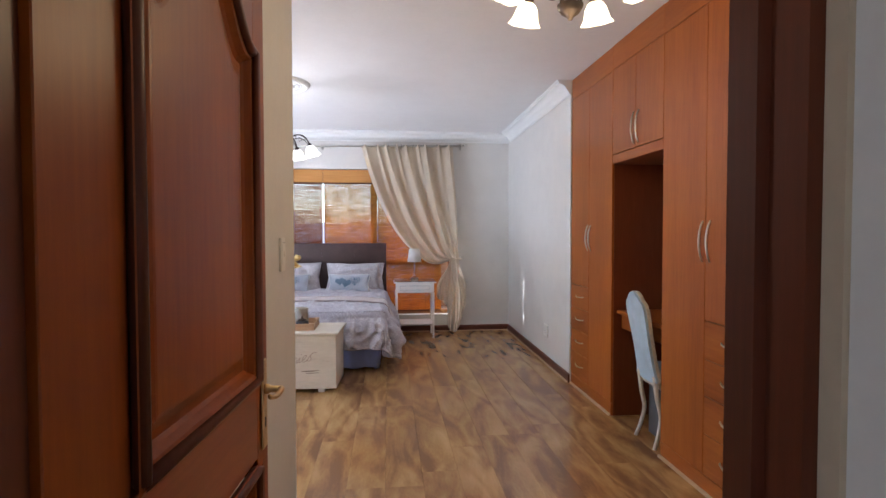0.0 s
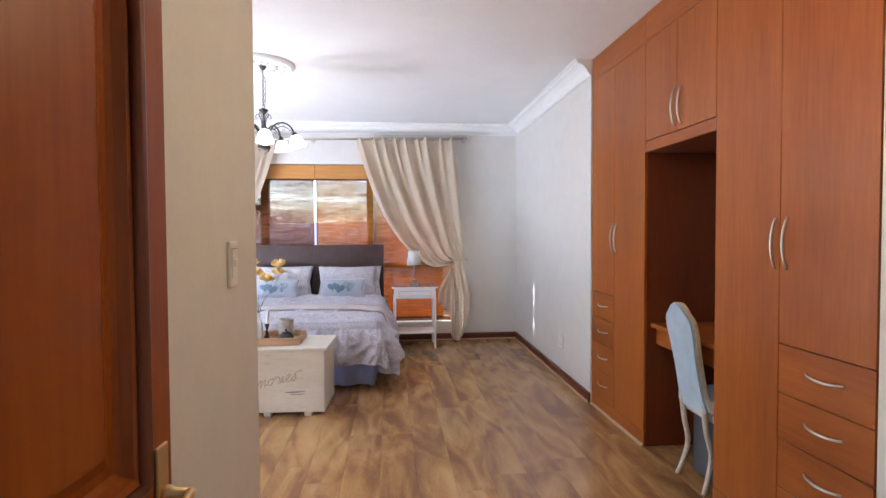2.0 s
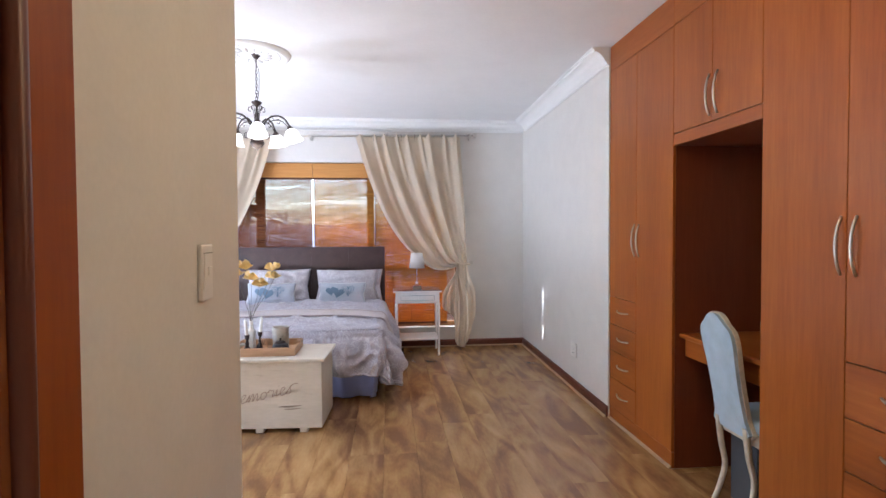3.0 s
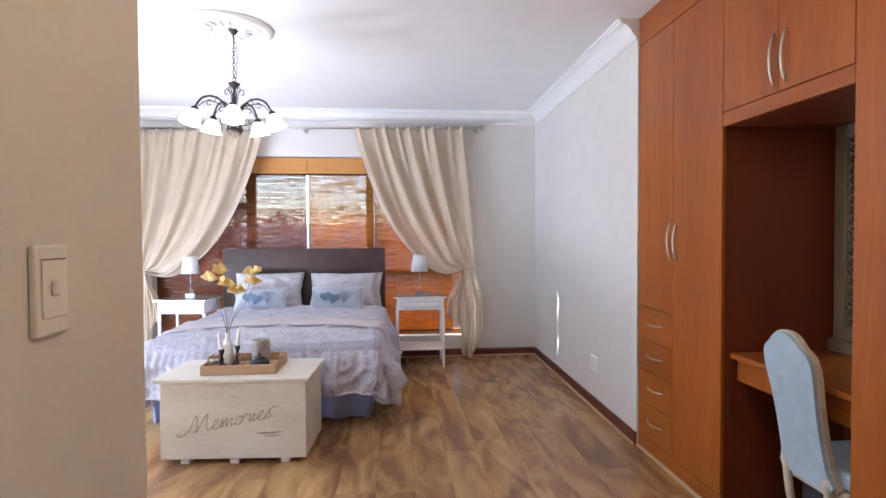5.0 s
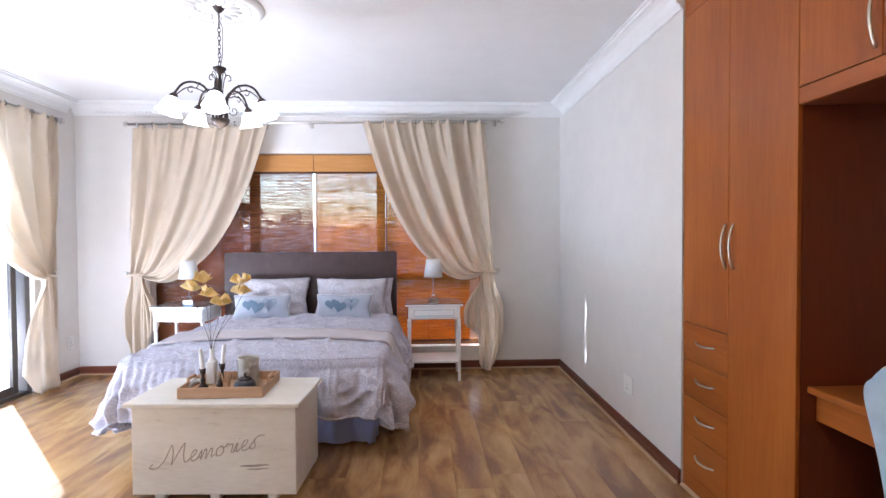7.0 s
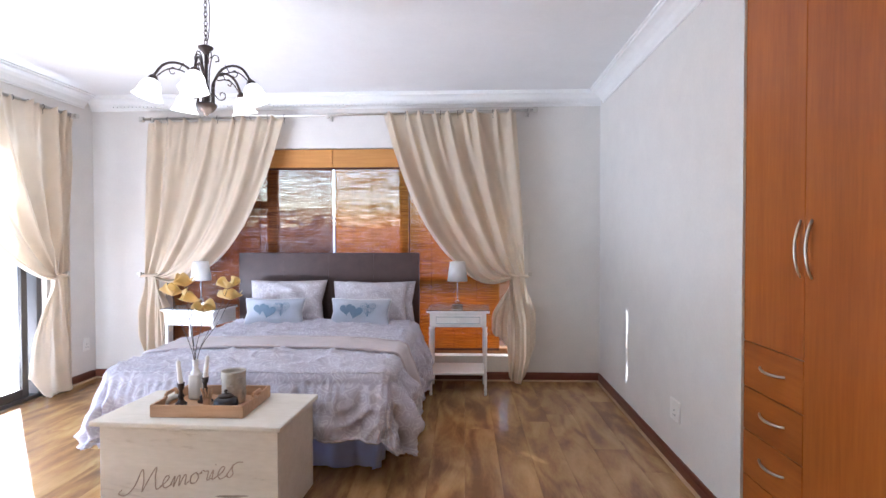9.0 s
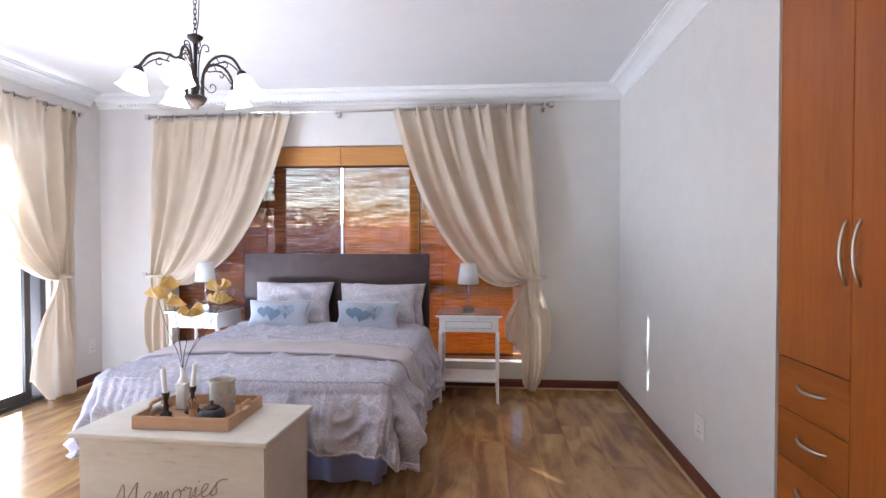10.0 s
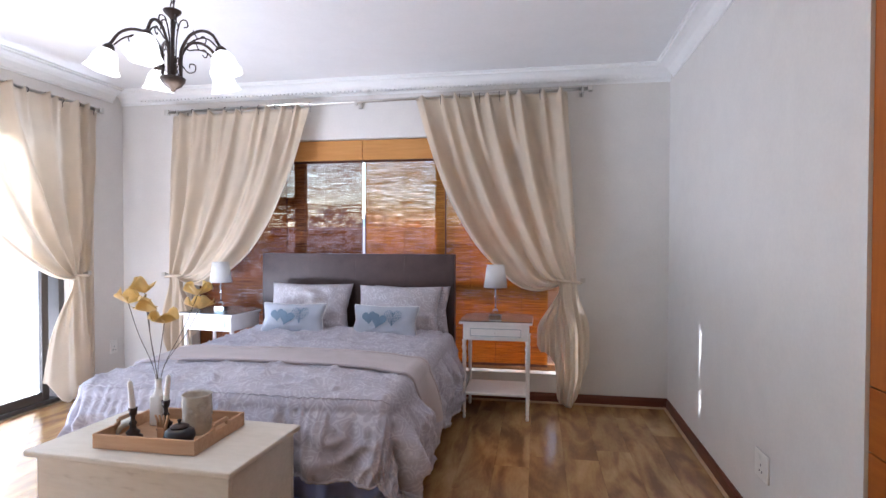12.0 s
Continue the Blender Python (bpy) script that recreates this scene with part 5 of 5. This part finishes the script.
for k, (x, z, L, h_) in enumerate(((0.20, 0.175, 0.075, 0.006), (0.215, 0.158, 0.055, 0.004))):
    bm = bmesh.new()
    vs = [bm.verts.new((x + L * math.cos(a), -cd - 0.0012, z + h_ * math.sin(a) * (1 + 0.3 * math.sin(3 * a)) + 0.05 * L * math.cos(a))) for a in [2 * math.pi * q / 16 for q in range(16)]]
    bm.faces.new(vs)
    part("wood_scar", bm, M_KNOT, chest, "grey scar in the board")

M_TRAYWOOD = wood("acacia_tray", (0.38, 0.21, 0.11), (0.50, 0.31, 0.18), (0.60, 0.40, 0.25), 0.5, axis="x")
TX0, TX1, TY0, TY1, TZ = -0.60, -0.178, 5.065, 5.405, 0.4905
tray = thing("serving_tray", ((TX0 + TX1) / 2, (TY0 + TY1) / 2, TZ), "light wooden serving tray with cut-out grips on the chest", "tray", rz=0)
tw, td = (TX1 - TX0) / 2, (TY1 - TY0) / 2
part("bottom", boxm((-tw + 0.010, -td + 0.010, 0.0), (tw - 0.010, td - 0.010, 0.008)), M_TRAYWOOD, tray)
for y0, y1 in ((-td, -td + 0.010), (td - 0.010, td)):
    part("long_side", boxm((-tw, y0, 0.0), (tw, y1, 0.055), 0.002), M_TRAYWOOD, tray)


def tray_end(x0, x1):
    """A short side that rises in an arch with a grip hole."""
    bm = bmesh.new()
    n = 32
    def top(u):
        return 0.055 + 0.022 * smooth01((0.36 - abs(u)) / 0.14)
    def hole(u):
        return (0.046, 0.062) if abs(u) < 0.22 else None
    ys = [(-td + 0.010) + (2 * td - 0.020) * k / n for k in range(n + 1)]
    for a_, b_ in zip(ys, ys[1:]):
        u = (a_ + b_) / 2 / td
        spans = [(0.0, hole(u)[0]), (hole(u)[1], top(u))] if hole(u) else [(0.0, top(u))]
        for z0, z1 in spans:
            box(bm, (x0, a_, z0), (x1, b_, z1))
    bmesh.ops.remove_doubles(bm, verts=bm.verts[:], dist=0.0003)
    return bm


for x0_, x1_ in ((-tw, -tw + 0.010), (tw - 0.010, tw)):
    part("grip_side", tray_end(x0_, x1_), M_TRAYWOOD, tray)
ZT = TZ + 0.0085
M_CERAMIC = plain("white_ceramic", (0.74, 0.73, 0.70), 0.25, amount=0.03)
M_BLACKCER = plain("black_blue_ceramic", (0.018, 0.018, 0.026), 0.35, amount=0.2)
M_WAX = plain("white_wax", (0.80, 0.79, 0.76), 0.5, amount=0.02)
M_STONE = plain("grey_beige_carved_ceramic", (0.46, 0.43, 0.38), 0.6, noise_scale=50, amount=0.15)
M_PETAL = cloth_mat("yellow_ochre_petal", (0.82, 0.64, 0.28), 0.6, 0.45, wrinkle=20)
M_STALK = plain("dark_stalk", (0.10, 0.08, 0.06), 0.6)

# bottle vase with dried flowers
t = thing("bottle_vase", (-0.522, 5.325, ZT), "square-shouldered white ceramic bottle vase in the tray", "vase")
bm = boxm((-0.026, -0.026, 0.0), (0.026, 0.026, 0.125), 0.008, 3)
lathe([(0.026, 0.120), (0.016, 0.142), (0.013, 0.150), (0.013, 0.185), (0.016, 0.187), (0.016, 0.192), (0.010, 0.192), (0.010, 0.10)], 20, bm)
part("body", bm, M_CERAMIC, t, smooth=False)
fl = thing("dried_flowers", (-0.522, 5.325, ZT + 0.19), "ochre-yellow dried flowers on thin dark stalks in the bottle vase", "flowers")
tips = [(-0.062, -0.09, 0.325), (-0.012, -0.06, 0.365), (0.035, -0.10, 0.295), (0.075, -0.06, 0.245), (0.135, 0.07, 0.345), (0.150, 0.06, 0.290)]
rng = random.Random(4)
for k, tip in enumerate(tips):
    st = part("stalk", tube(curve_pts([(0.004 * math.cos(k), 0.004 * math.sin(k), -0.09), (tip[0] * 0.12, tip[1] * 0.2, 0.05), (tip[0] * 0.62, tip[1] * 0.7, tip[2] * 0.6), tip], 14), 0.0016, 5), M_STALK, fl, smooth=True)
    bm = bmesh.new()
    for q in range(3):
        a0_ = rng.uniform(0, 6.28) + q * 2.1
        el = rng.uniform(0.1, 0.7)
        N = 9
        grid = []
        for i in range(N + 1):
            row = []
            for j in range(N + 1):
                r = i / N * rng.uniform(0.97, 1.03)
                th = (j / N - 0.5) * 1.9
                rr = 0.062 * r * (1 + 0.10 * math.sin(5 * th + k))
                p = Vector((rr * math.cos(th), rr * math.sin(th), 0.018 * r * r * math.sin(4 * th + q) + 0.022 * r * r))
                p = Matrix.Rotation(a0_, 3, "Z") @ (Matrix.Rotation(-el, 3, "Y") @ p)
                row.append(bm.verts.new(p + Vector(tip)))
            grid.append(row)
        for i in range(N):
            for j in range(N):
                bm.faces.new((grid[i][j], grid[i][j + 1], grid[i + 1][j + 1], grid[i + 1][j]))
    bmesh.ops.remove_doubles(bm, verts=bm.verts[:], dist=0.0004)
    pt = part("petals", bm, M_PETAL, fl, "ochre-yellow fan petals", smooth=True)
    pt.modifiers.new("thickness", "SOLIDIFY").thickness = 0.001


def candlestick(loc, tilt, label):
    t = thing("candlestick", loc, label, "candlestick", group="candlesticks in the tray")
    part("holder", lathe([(0, 0), (0.034, 0), (0.036, 0.006), (0.022, 0.016), (0.026, 0.026), (0.014, 0.036), (0.010, 0.05), (0.015, 0.06), (0.009, 0.07), (0.008, 0.085), (0.014, 0.096), (0.017, 0.120), (0.013, 0.120), (0.012, 0.10), (0, 0.10)], 18), M_IRON, t, "black turned holder", smooth=True)
    bm = lathe([(0.0105, 0.0), (0.0115, 0.02), (0.0100, 0.115), (0.004, 0.122), (0, 0.122)], 14)
    tube([(0, 0, 0.12), (0.001, 0, 0.132)], 0.001, 5, bm)
    c = part("candle", bm, M_WAX, t, "white wax candle", smooth=True)
    c.matrix_basis = pose(0, 0, 0.102, 0, tilt, 0)
    return t


candlestick((-0.510, 5.165, ZT), -6, "black candlestick with a leaning white candle at the tray's front")
candlestick((-0.450, 5.275, ZT), 6, "black candlestick with a white candle behind the vase")
# small black jar with a lid
t = thing("sugar_jar", (-0.284, 5.130, ZT), "round blue-black ceramic jar with a knobbed lid", "jar")
part("body", lathe([(0, 0), (0.03, 0), (0.048, 0.014), (0.056, 0.036), (0.050, 0.058), (0.036, 0.068), (0, 0.068)], 28), M_BLACKCER, t, smooth=True)
part("lid", lathe([(0.034, 0.069), (0.033, 0.075), (0.018, 0.081), (0.006, 0.084), (0.005, 0.090), (0.009, 0.095), (0.005, 0.100), (0, 0.100)], 24), M_IRON, t, "black knobbed lid", smooth=True)
# carved ceramic pot
t = thing("carved_pot", (-0.310, 5.275, ZT), "tall grey-beige ceramic pot with raised rose carving", "pot")
bm = lathe([(0, 0), (0.050, 0), (0.053, 0.006), (0.054, 0.07), (0.056, 0.145), (0.058, 0.152), (0.054, 0.154), (0.050, 0.145), (0.048, 0.02), (0, 0.02)], 40)
part("body", bm, M_STONE, t, smooth=True)
bm = bmesh.new()
rng = random.Random(6)
for k in range(9):
    a, zc = k * 0.70, 0.045 + 0.035 * (k % 3) + rng.uniform(-0.008, 0.008)
    for turns in range(2):
        pts = []
        for q in range(15):
            th = q / 14 * 4 * math.pi
            r = 0.004 + 0.014 * q / 14 + turns * 0.004
            aa = a + r * math.cos(th) / 0.056
            pts.append((0.0555 * math.cos(aa), 0.0555 * math.sin(aa), zc + r * math.sin(th)))
        tube(pts, 0.0022, 5, bm)
part("relief", bm, M_STONE, t, smooth=True)["kind"] = "stuff"
# small wooden comb-like stand and a pale shell beside the candle
t = thing("wooden_rest", (-0.395, 5.180, ZT), "small light wooden rest with upright fingers in the tray", "wooden rest")
bm = boxm((-0.016, -0.012, 0.0), (0.016, 0.012, 0.045), 0.005, 2)
part("base", bm, M_TRAYWOOD, t, smooth=True)
for k in range(4):
    a = (-0.5 + k / 3) * 0.9
    part("finger", tube([(0.009 * (k - 1.5), 0, 0.04), (0.009 * (k - 1.5) + 0.018 * math.sin(a), 0.002, 0.07), (0.009 * (k - 1.5) + 0.028 * math.sin(a), -0.004, 0.092)], [0.006, 0.005, 0.004], 8), M_TRAYWOOD, t, smooth=True)
t = thing("shell_ornament", (-0.555, 5.17, ZT), "pale curled ornament in the tray's corner", "ornament")
part("curl", tube(curve_pts([(-0.03, 0, 0.008), (-0.02, 0.01, 0.035), (0.01, 0.02, 0.05), (0.04, 0.01, 0.045)], 12), [0.006 + 0.006 * math.sin(math.pi * k / 12) for k in range(13)], 8), M_STONE, t, smooth=True)

# ---- sockets and switch ----
def socket(loc, rz, label, half=0.038):
    t = thing("wall_socket", loc, label, "wall socket", rz)
    part("plate", boxm((-half, -0.010, -0.058), (half, 0.0, 0.058), 0.003, 2), M_PLASTIC, t)
    part("rocker", boxm((-0.022, -0.014, 0.020), (-0.002, -0.0101, 0.042), 0.0015), M_PLASTIC, t)
    bm = bmesh.new()
    for x, z in ((0, 0.0), (-0.013, -0.026), (0.013, -0.026)):
        g = lathe([(0, 0), (0.0045, 0), (0.0045, 0.001), (0, 0.001)], 10)
        g.transform(pose(x, -0.0101, z, 90, 0, 0))
        me = bpy.data.meshes.new("tmp")
        g.to_mesh(me)
        g.free()
        bm.from_mesh(me)
    part("sockets", bm, M_DARKCLOTH, t, "dark round socket holes")
    return t


socket((1.9745, 5.775, 0.325), -90.8, "wide white plastic wall socket low on the wall", 0.068)
socket((XL, 7.47, 0.33), 90, "white plastic wall socket in the bright corner")
t = thing("light_switch", (XE, 2.722, 1.207), "white single light switch plate beside the door", "light switch", rz=90)
part("plate", boxm((-0.038, -0.011, -0.065), (0.038, 0.0, 0.065), 0.004, 3), M_PLASTIC, t)
part("module", boxm((-0.027, -0.0135, -0.040), (0.027, -0.0112, 0.044), 0.0012), M_PLASTIC, t)
part("module_line", boxm((-0.027, -0.0139, 0.0440), (0.027, -0.0112, 0.0452)), M_DARKCLOTH, t, "thin dark joint")
part("rocker", boxm((-0.009, -0.0175, -0.008), (0.009, -0.0138, 0.014), 0.002), M_PLASTIC, t)

# ---- room door ----
HX, HY = 0.055, 1.198
ang = math.degrees(math.atan2(2.047 - HY, 0.107 - HX))
door = tagged(thing("door_1", (HX, HY, 0), "varnished mahogany panel door standing open against the wall", "door", rz=ang), kind="structure")
DW, DH, DT = 0.850, 2.03, 0.034
# its own x runs from the hinge to the free edge; the near face is at y = 0
PX0, PX1 = 0.175, 0.762
bm = bmesh.new()
box(bm, (0, 0.0, 0), (PX0, DT, DH), 0.002)
part("stile", bm, M_MAHOG, door)
part("stile", boxm((PX1, 0.0, 0), (DW, DT, DH), 0.002), M_MAHOG, door)
M_MAHOG_H = wood("mahogany_rail", (0.19, 0.036, 0.006), (0.28, 0.062, 0.009), (0.36, 0.092, 0.014), 0.32, axis="x", coat=0.3)
part("bottom_rail", boxm((PX0, 0.0, 0), (PX1, DT, 0.22), 0.001), M_MAHOG_H, door)
part("lock_rail", boxm((PX0, 0.0, 0.725), (PX1, DT, 0.912), 0.001), M_MAHOG_H, door)


def arch(u):
    """Height of the upper panel's shaped head at u = 0..1 across it."""
    v = abs(2 * u - 1)
    return 1.740 + 0.14 * smooth01((0.90 - v) / 0.70)


bm = bmesh.new()
N = 28
lo_f, lo_b, hi_f, hi_b = [], [], [], []
for k in range(N + 1):
    x = PX0 + (PX1 - PX0) * k / N
    z = arch(k / N)
    lo_f.append(bm.verts.new((x, 0.0, z)))
    lo_b.append(bm.verts.new((x, DT, z)))
    hi_f.append(bm.verts.new((x, 0.0, DH)))
    hi_b.append(bm.verts.new((x, DT, DH)))
for k in range(N):
    bm.faces.new((lo_f[k], lo_f[k + 1], hi_f[k + 1], hi_f[k]))
    bm.faces.new((lo_b[k], hi_b[k], hi_b[k + 1], lo_b[k + 1]))
    bm.faces.new((lo_f[k], lo_b[k], lo_b[k + 1], lo_f[k + 1]))
    bm.faces.new((hi_f[k], hi_f[k + 1], hi_b[k + 1], hi_b[k]))
part("top_rail", bm, M_MAHOG_H, door)


def panel_outline(z0, top_fn, inset):
    pts = [(PX0 + inset, z0 + inset), (PX1 - inset, z0 + inset)]
    for k in range(N + 1):
        u = 1 - k / N
        x = PX0 + inset + (PX1 - PX0 - 2 * inset) * u
        pts.append((x, top_fn(u) - inset))
    return pts


def bevel_panel(name, z0, top_fn):
    """A raised panel: moulding, sunk field and raised centre, as nested loops."""
    loops = [(0.0, -0.012), (0.008, -0.015), (0.034, -0.004), (0.042, 0.010), (0.050, 0.016), (0.066, 0.014), (0.086, 0.005), (0.092, 0.004)]
    bm = bmesh.new()
    rings = []
    for inset, y in loops:
        rings.append([bm.verts.new((x, y, z)) for x, z in panel_outline(z0, top_fn, inset)])
    for a_, b_ in zip(rings, rings[1:]):
        n_ = len(a_)
        for i in range(n_):
            j = (i + 1) % n_
            bm.faces.new((a_[i], a_[j], b_[j], b_[i]))
    bm.faces.new(rings[-1])
    part(name, bm, M_MAHOG, door, smooth=False)
    bm = bmesh.new()
    out = panel_outline(z0, top_fn, 0.016)
    out.append(out[0])
    tube([(x, -0.008, z) for x, z in out], 0.014, 10, bm)
    part("moulding", bm, M_MAHOG_D, door, "darker rounded moulding", smooth=True)
    part("back_board", boxm((PX0, 0.018, z0), (PX1, 0.026, z0 + 0.9 * (top_fn(0.0) - z0)), 0.0), M_MAHOG, door)


bevel_panel("upper_panel", 0.912, arch)
bevel_panel("lower_panel", 0.22, lambda u: 0.725)
hd = part("handle_plate", boxm((0.790, -0.007, 0.735), (0.826, -0.0005, 0.965), 0.0028, 2), M_BRASS, door, "worn brass long plate")
bm = lathe([(0, 0), (0.013, 0), (0.013, 0.008), (0.009, 0.014), (0.008, 0.045), (0, 0.045)], 14)
bm.transform(pose(0.808, -0.007, 0.888, 90, 0, 0))
tube(curve_pts([(0.808, -0.048, 0.888), (0.790, -0.052, 0.889), (0.755, -0.050, 0.885), (0.722, -0.046, 0.892), (0.708, -0.046, 0.900)], 14), [0.009, 0.009, 0.0085, 0.008, 0.0075, 0.007, 0.007, 0.0065, 0.0065, 0.006, 0.006, 0.006, 0.0055, 0.005, 0.004], 10, bm)
part("lever", bm, M_BRASS, hd, "worn brass lever", smooth=True)
part("keyhole", boxm((0.805, -0.0085, 0.790), (0.811, -0.0065, 0.815)), M_DARKCLOTH, hd, "dark keyhole")
hb = part("handle_plate", boxm((0.790, DT + 0.0005, 0.735), (0.826, DT + 0.003, 0.965), 0.0028, 2), M_BRASS, door, "worn brass long plate")

# door frame with its stepped jambs
frame_prof = [(0, 0), (0.030, 0), (0.030, 0.05), (0.018, 0.055), (0.018, 0.075), (0.030, 0.080), (0.030, 0.135), (0, 0.135)]
# wall end tinted tan: the warm light on it is put into its colour
structure("door_reveal_east", boxm((0.832, 1.018, 0), (1.1, 1.043, H)), plain("reveal_warm_light_tint", (0.52, 0.42, 0.30), 0.7))
structure("door_frame_east", extrude_profile([(p, 0.044 + 0.12 * (q / 0.135)) for p, q in frame_prof], (DX1 + 0.002, 1.0, 0), (DX1 + 0.002, 1.0, DZ + 0.03), (-1, 0, 0), (0, 1, 0)), M_MAHOG_D)
structure("door_frame_west", extrude_profile(frame_prof, (DX0 - 0.002, DOOR_Y0 + 0.0, 0), (DX0 - 0.002, DOOR_Y0, DZ + 0.03), (1, 0, 0), (0, 1, 0)), M_MAHOG_D)
structure("door_frame_head", boxm((DX0 + 0.03, DOOR_Y0, DZ - 0.03), (DX1 - 0.03, DOOR_Y0 + 0.135, DZ), 0.003), M_MAHOG_D)
arch_w = 0.09
structure("door_trim_west", boxm((DX0 - arch_w, DOOR_Y0 - 0.018, 0), (DX0 + 0.012, DOOR_Y0 - 0.002, DZ + 0.06), 0.005, 2), M_MAHOG_D)

# ---- outside ----
M_PATIO = plain("pale_paving", (0.72, 0.69, 0.64), 0.8, noise_scale=8, amount=0.15)
M_GARDEN = plain("terracotta_render", (0.40, 0.20, 0.11), 0.9, noise_scale=6, amount=0.15)
M_LEAF = plain("hedge_leaf", (0.05, 0.085, 0.03), 0.6, noise_scale=30, amount=0.4)
bm = bmesh.new()
g = 400
vs = [bm.verts.new(p) for p in ((-g, -g, -0.14), (g, -g, -0.14), (g, g, -0.14), (-g, g, -0.14))]
bm.faces.new(vs)
structure("ground", bm, M_GARDEN)
structure("terrace", boxm((-60, -30.0, -0.139), (-3.05, 60.0, -0.02), 0.01), M_PATIO)
structure("garden_wall_north", boxm((-3.0, 11.0, -0.14), (9, 11.25, 1.45), 0.02), M_GARDEN)
structure("roof_eave", boxm((XL - 0.25, 7.86, 2.30), (2.6, 8.75, 2.42), 0.01), M_CORNICE)
rng = random.Random(12)
verts, faces = [], []
for k in range(5000):
    x = rng.uniform(-3, 7)
    y = rng.uniform(11.3, 12.2)
    hgt = 1.55 + 0.45 * noise.noise(Vector((x * 0.7, 3, 0))) + 0.25 * noise.noise(Vector((x * 2.4, 7, 0)))
    z = rng.uniform(-0.1, max(0.6, hgt))
    s_ = rng.uniform(0.04, 0.09)
    u = Vector((rng.uniform(-1, 1), rng.uniform(-1, 1), rng.uniform(-1, 1))).normalized()
    w_ = u.orthogonal().normalized()
    c = Vector((x, y, z))
    b0 = len(verts)
    verts += [c - u * s_, c + w_ * s_ * 0.5, c + u * s_, c - w_ * s_ * 0.5]
    faces.append((b0, b0 + 1, b0 + 2, b0 + 3))
me = bpy.data.meshes.new("hedge")
me.from_pydata([tuple(v_) for v_ in verts], [], faces)
me.materials.append(M_LEAF)
tagged(new("hedge", me), "green leafy garden hedge before the far wall", "hedge", kind="stuff")

# ---- floor boards ----
floor_ob = bpy.data.objects["floor"]
BWID, BLEN = 0.193, 1.285
rng = random.Random(21)
meshes = {}


def board_mesh(w, L):
    key = (round(w, 3), round(L, 3))
    if key not in meshes:
        bm = boxm((-w / 2 + 0.0002, -L / 2 + 0.0002, -0.0118), (w / 2 - 0.0002, L / 2 - 0.0002, 0.0))
        es = [e for e in bm.edges if all(v_.co.z > -0.001 for v_ in e.verts)]
        bmesh.ops.bevel(bm, geom=es, offset=0.0008, segments=1, affect="EDGES")
        me_ = bpy.data.meshes.new("floor_board")
        bm.to_mesh(me_)
        bm.free()
        me_.materials.append(M_FLOOR)
        meshes[key] = me_
    return meshes[key]


def lay(xa, xb, ya, yb):
    n = int(round((xb - xa) / BWID))
    w = (xb - xa) / n
    for i in range(n):
        x = xa + (i + 0.5) * w
        y = ya - round(rng.uniform(0.1, 0.9) * 8) / 8 * BLEN
        while y < yb:
            a_, b_ = max(y, ya), min(y + BLEN, yb)
            if b_ - a_ > 0.02:
                o = new("floor_board", board_mesh(w, round(b_ - a_, 2)))
                o.location = (x, (a_ + b_) / 2, 0)
                o.parent = floor_ob
            y += BLEN


lay(XL, XE, YN, YF)
lay(XE, 1.975, 1.05, YF)
lay(1.975, 2.57, 3.514, 4.211)
lay(-0.55, 0.838, -1.45, 1.05)
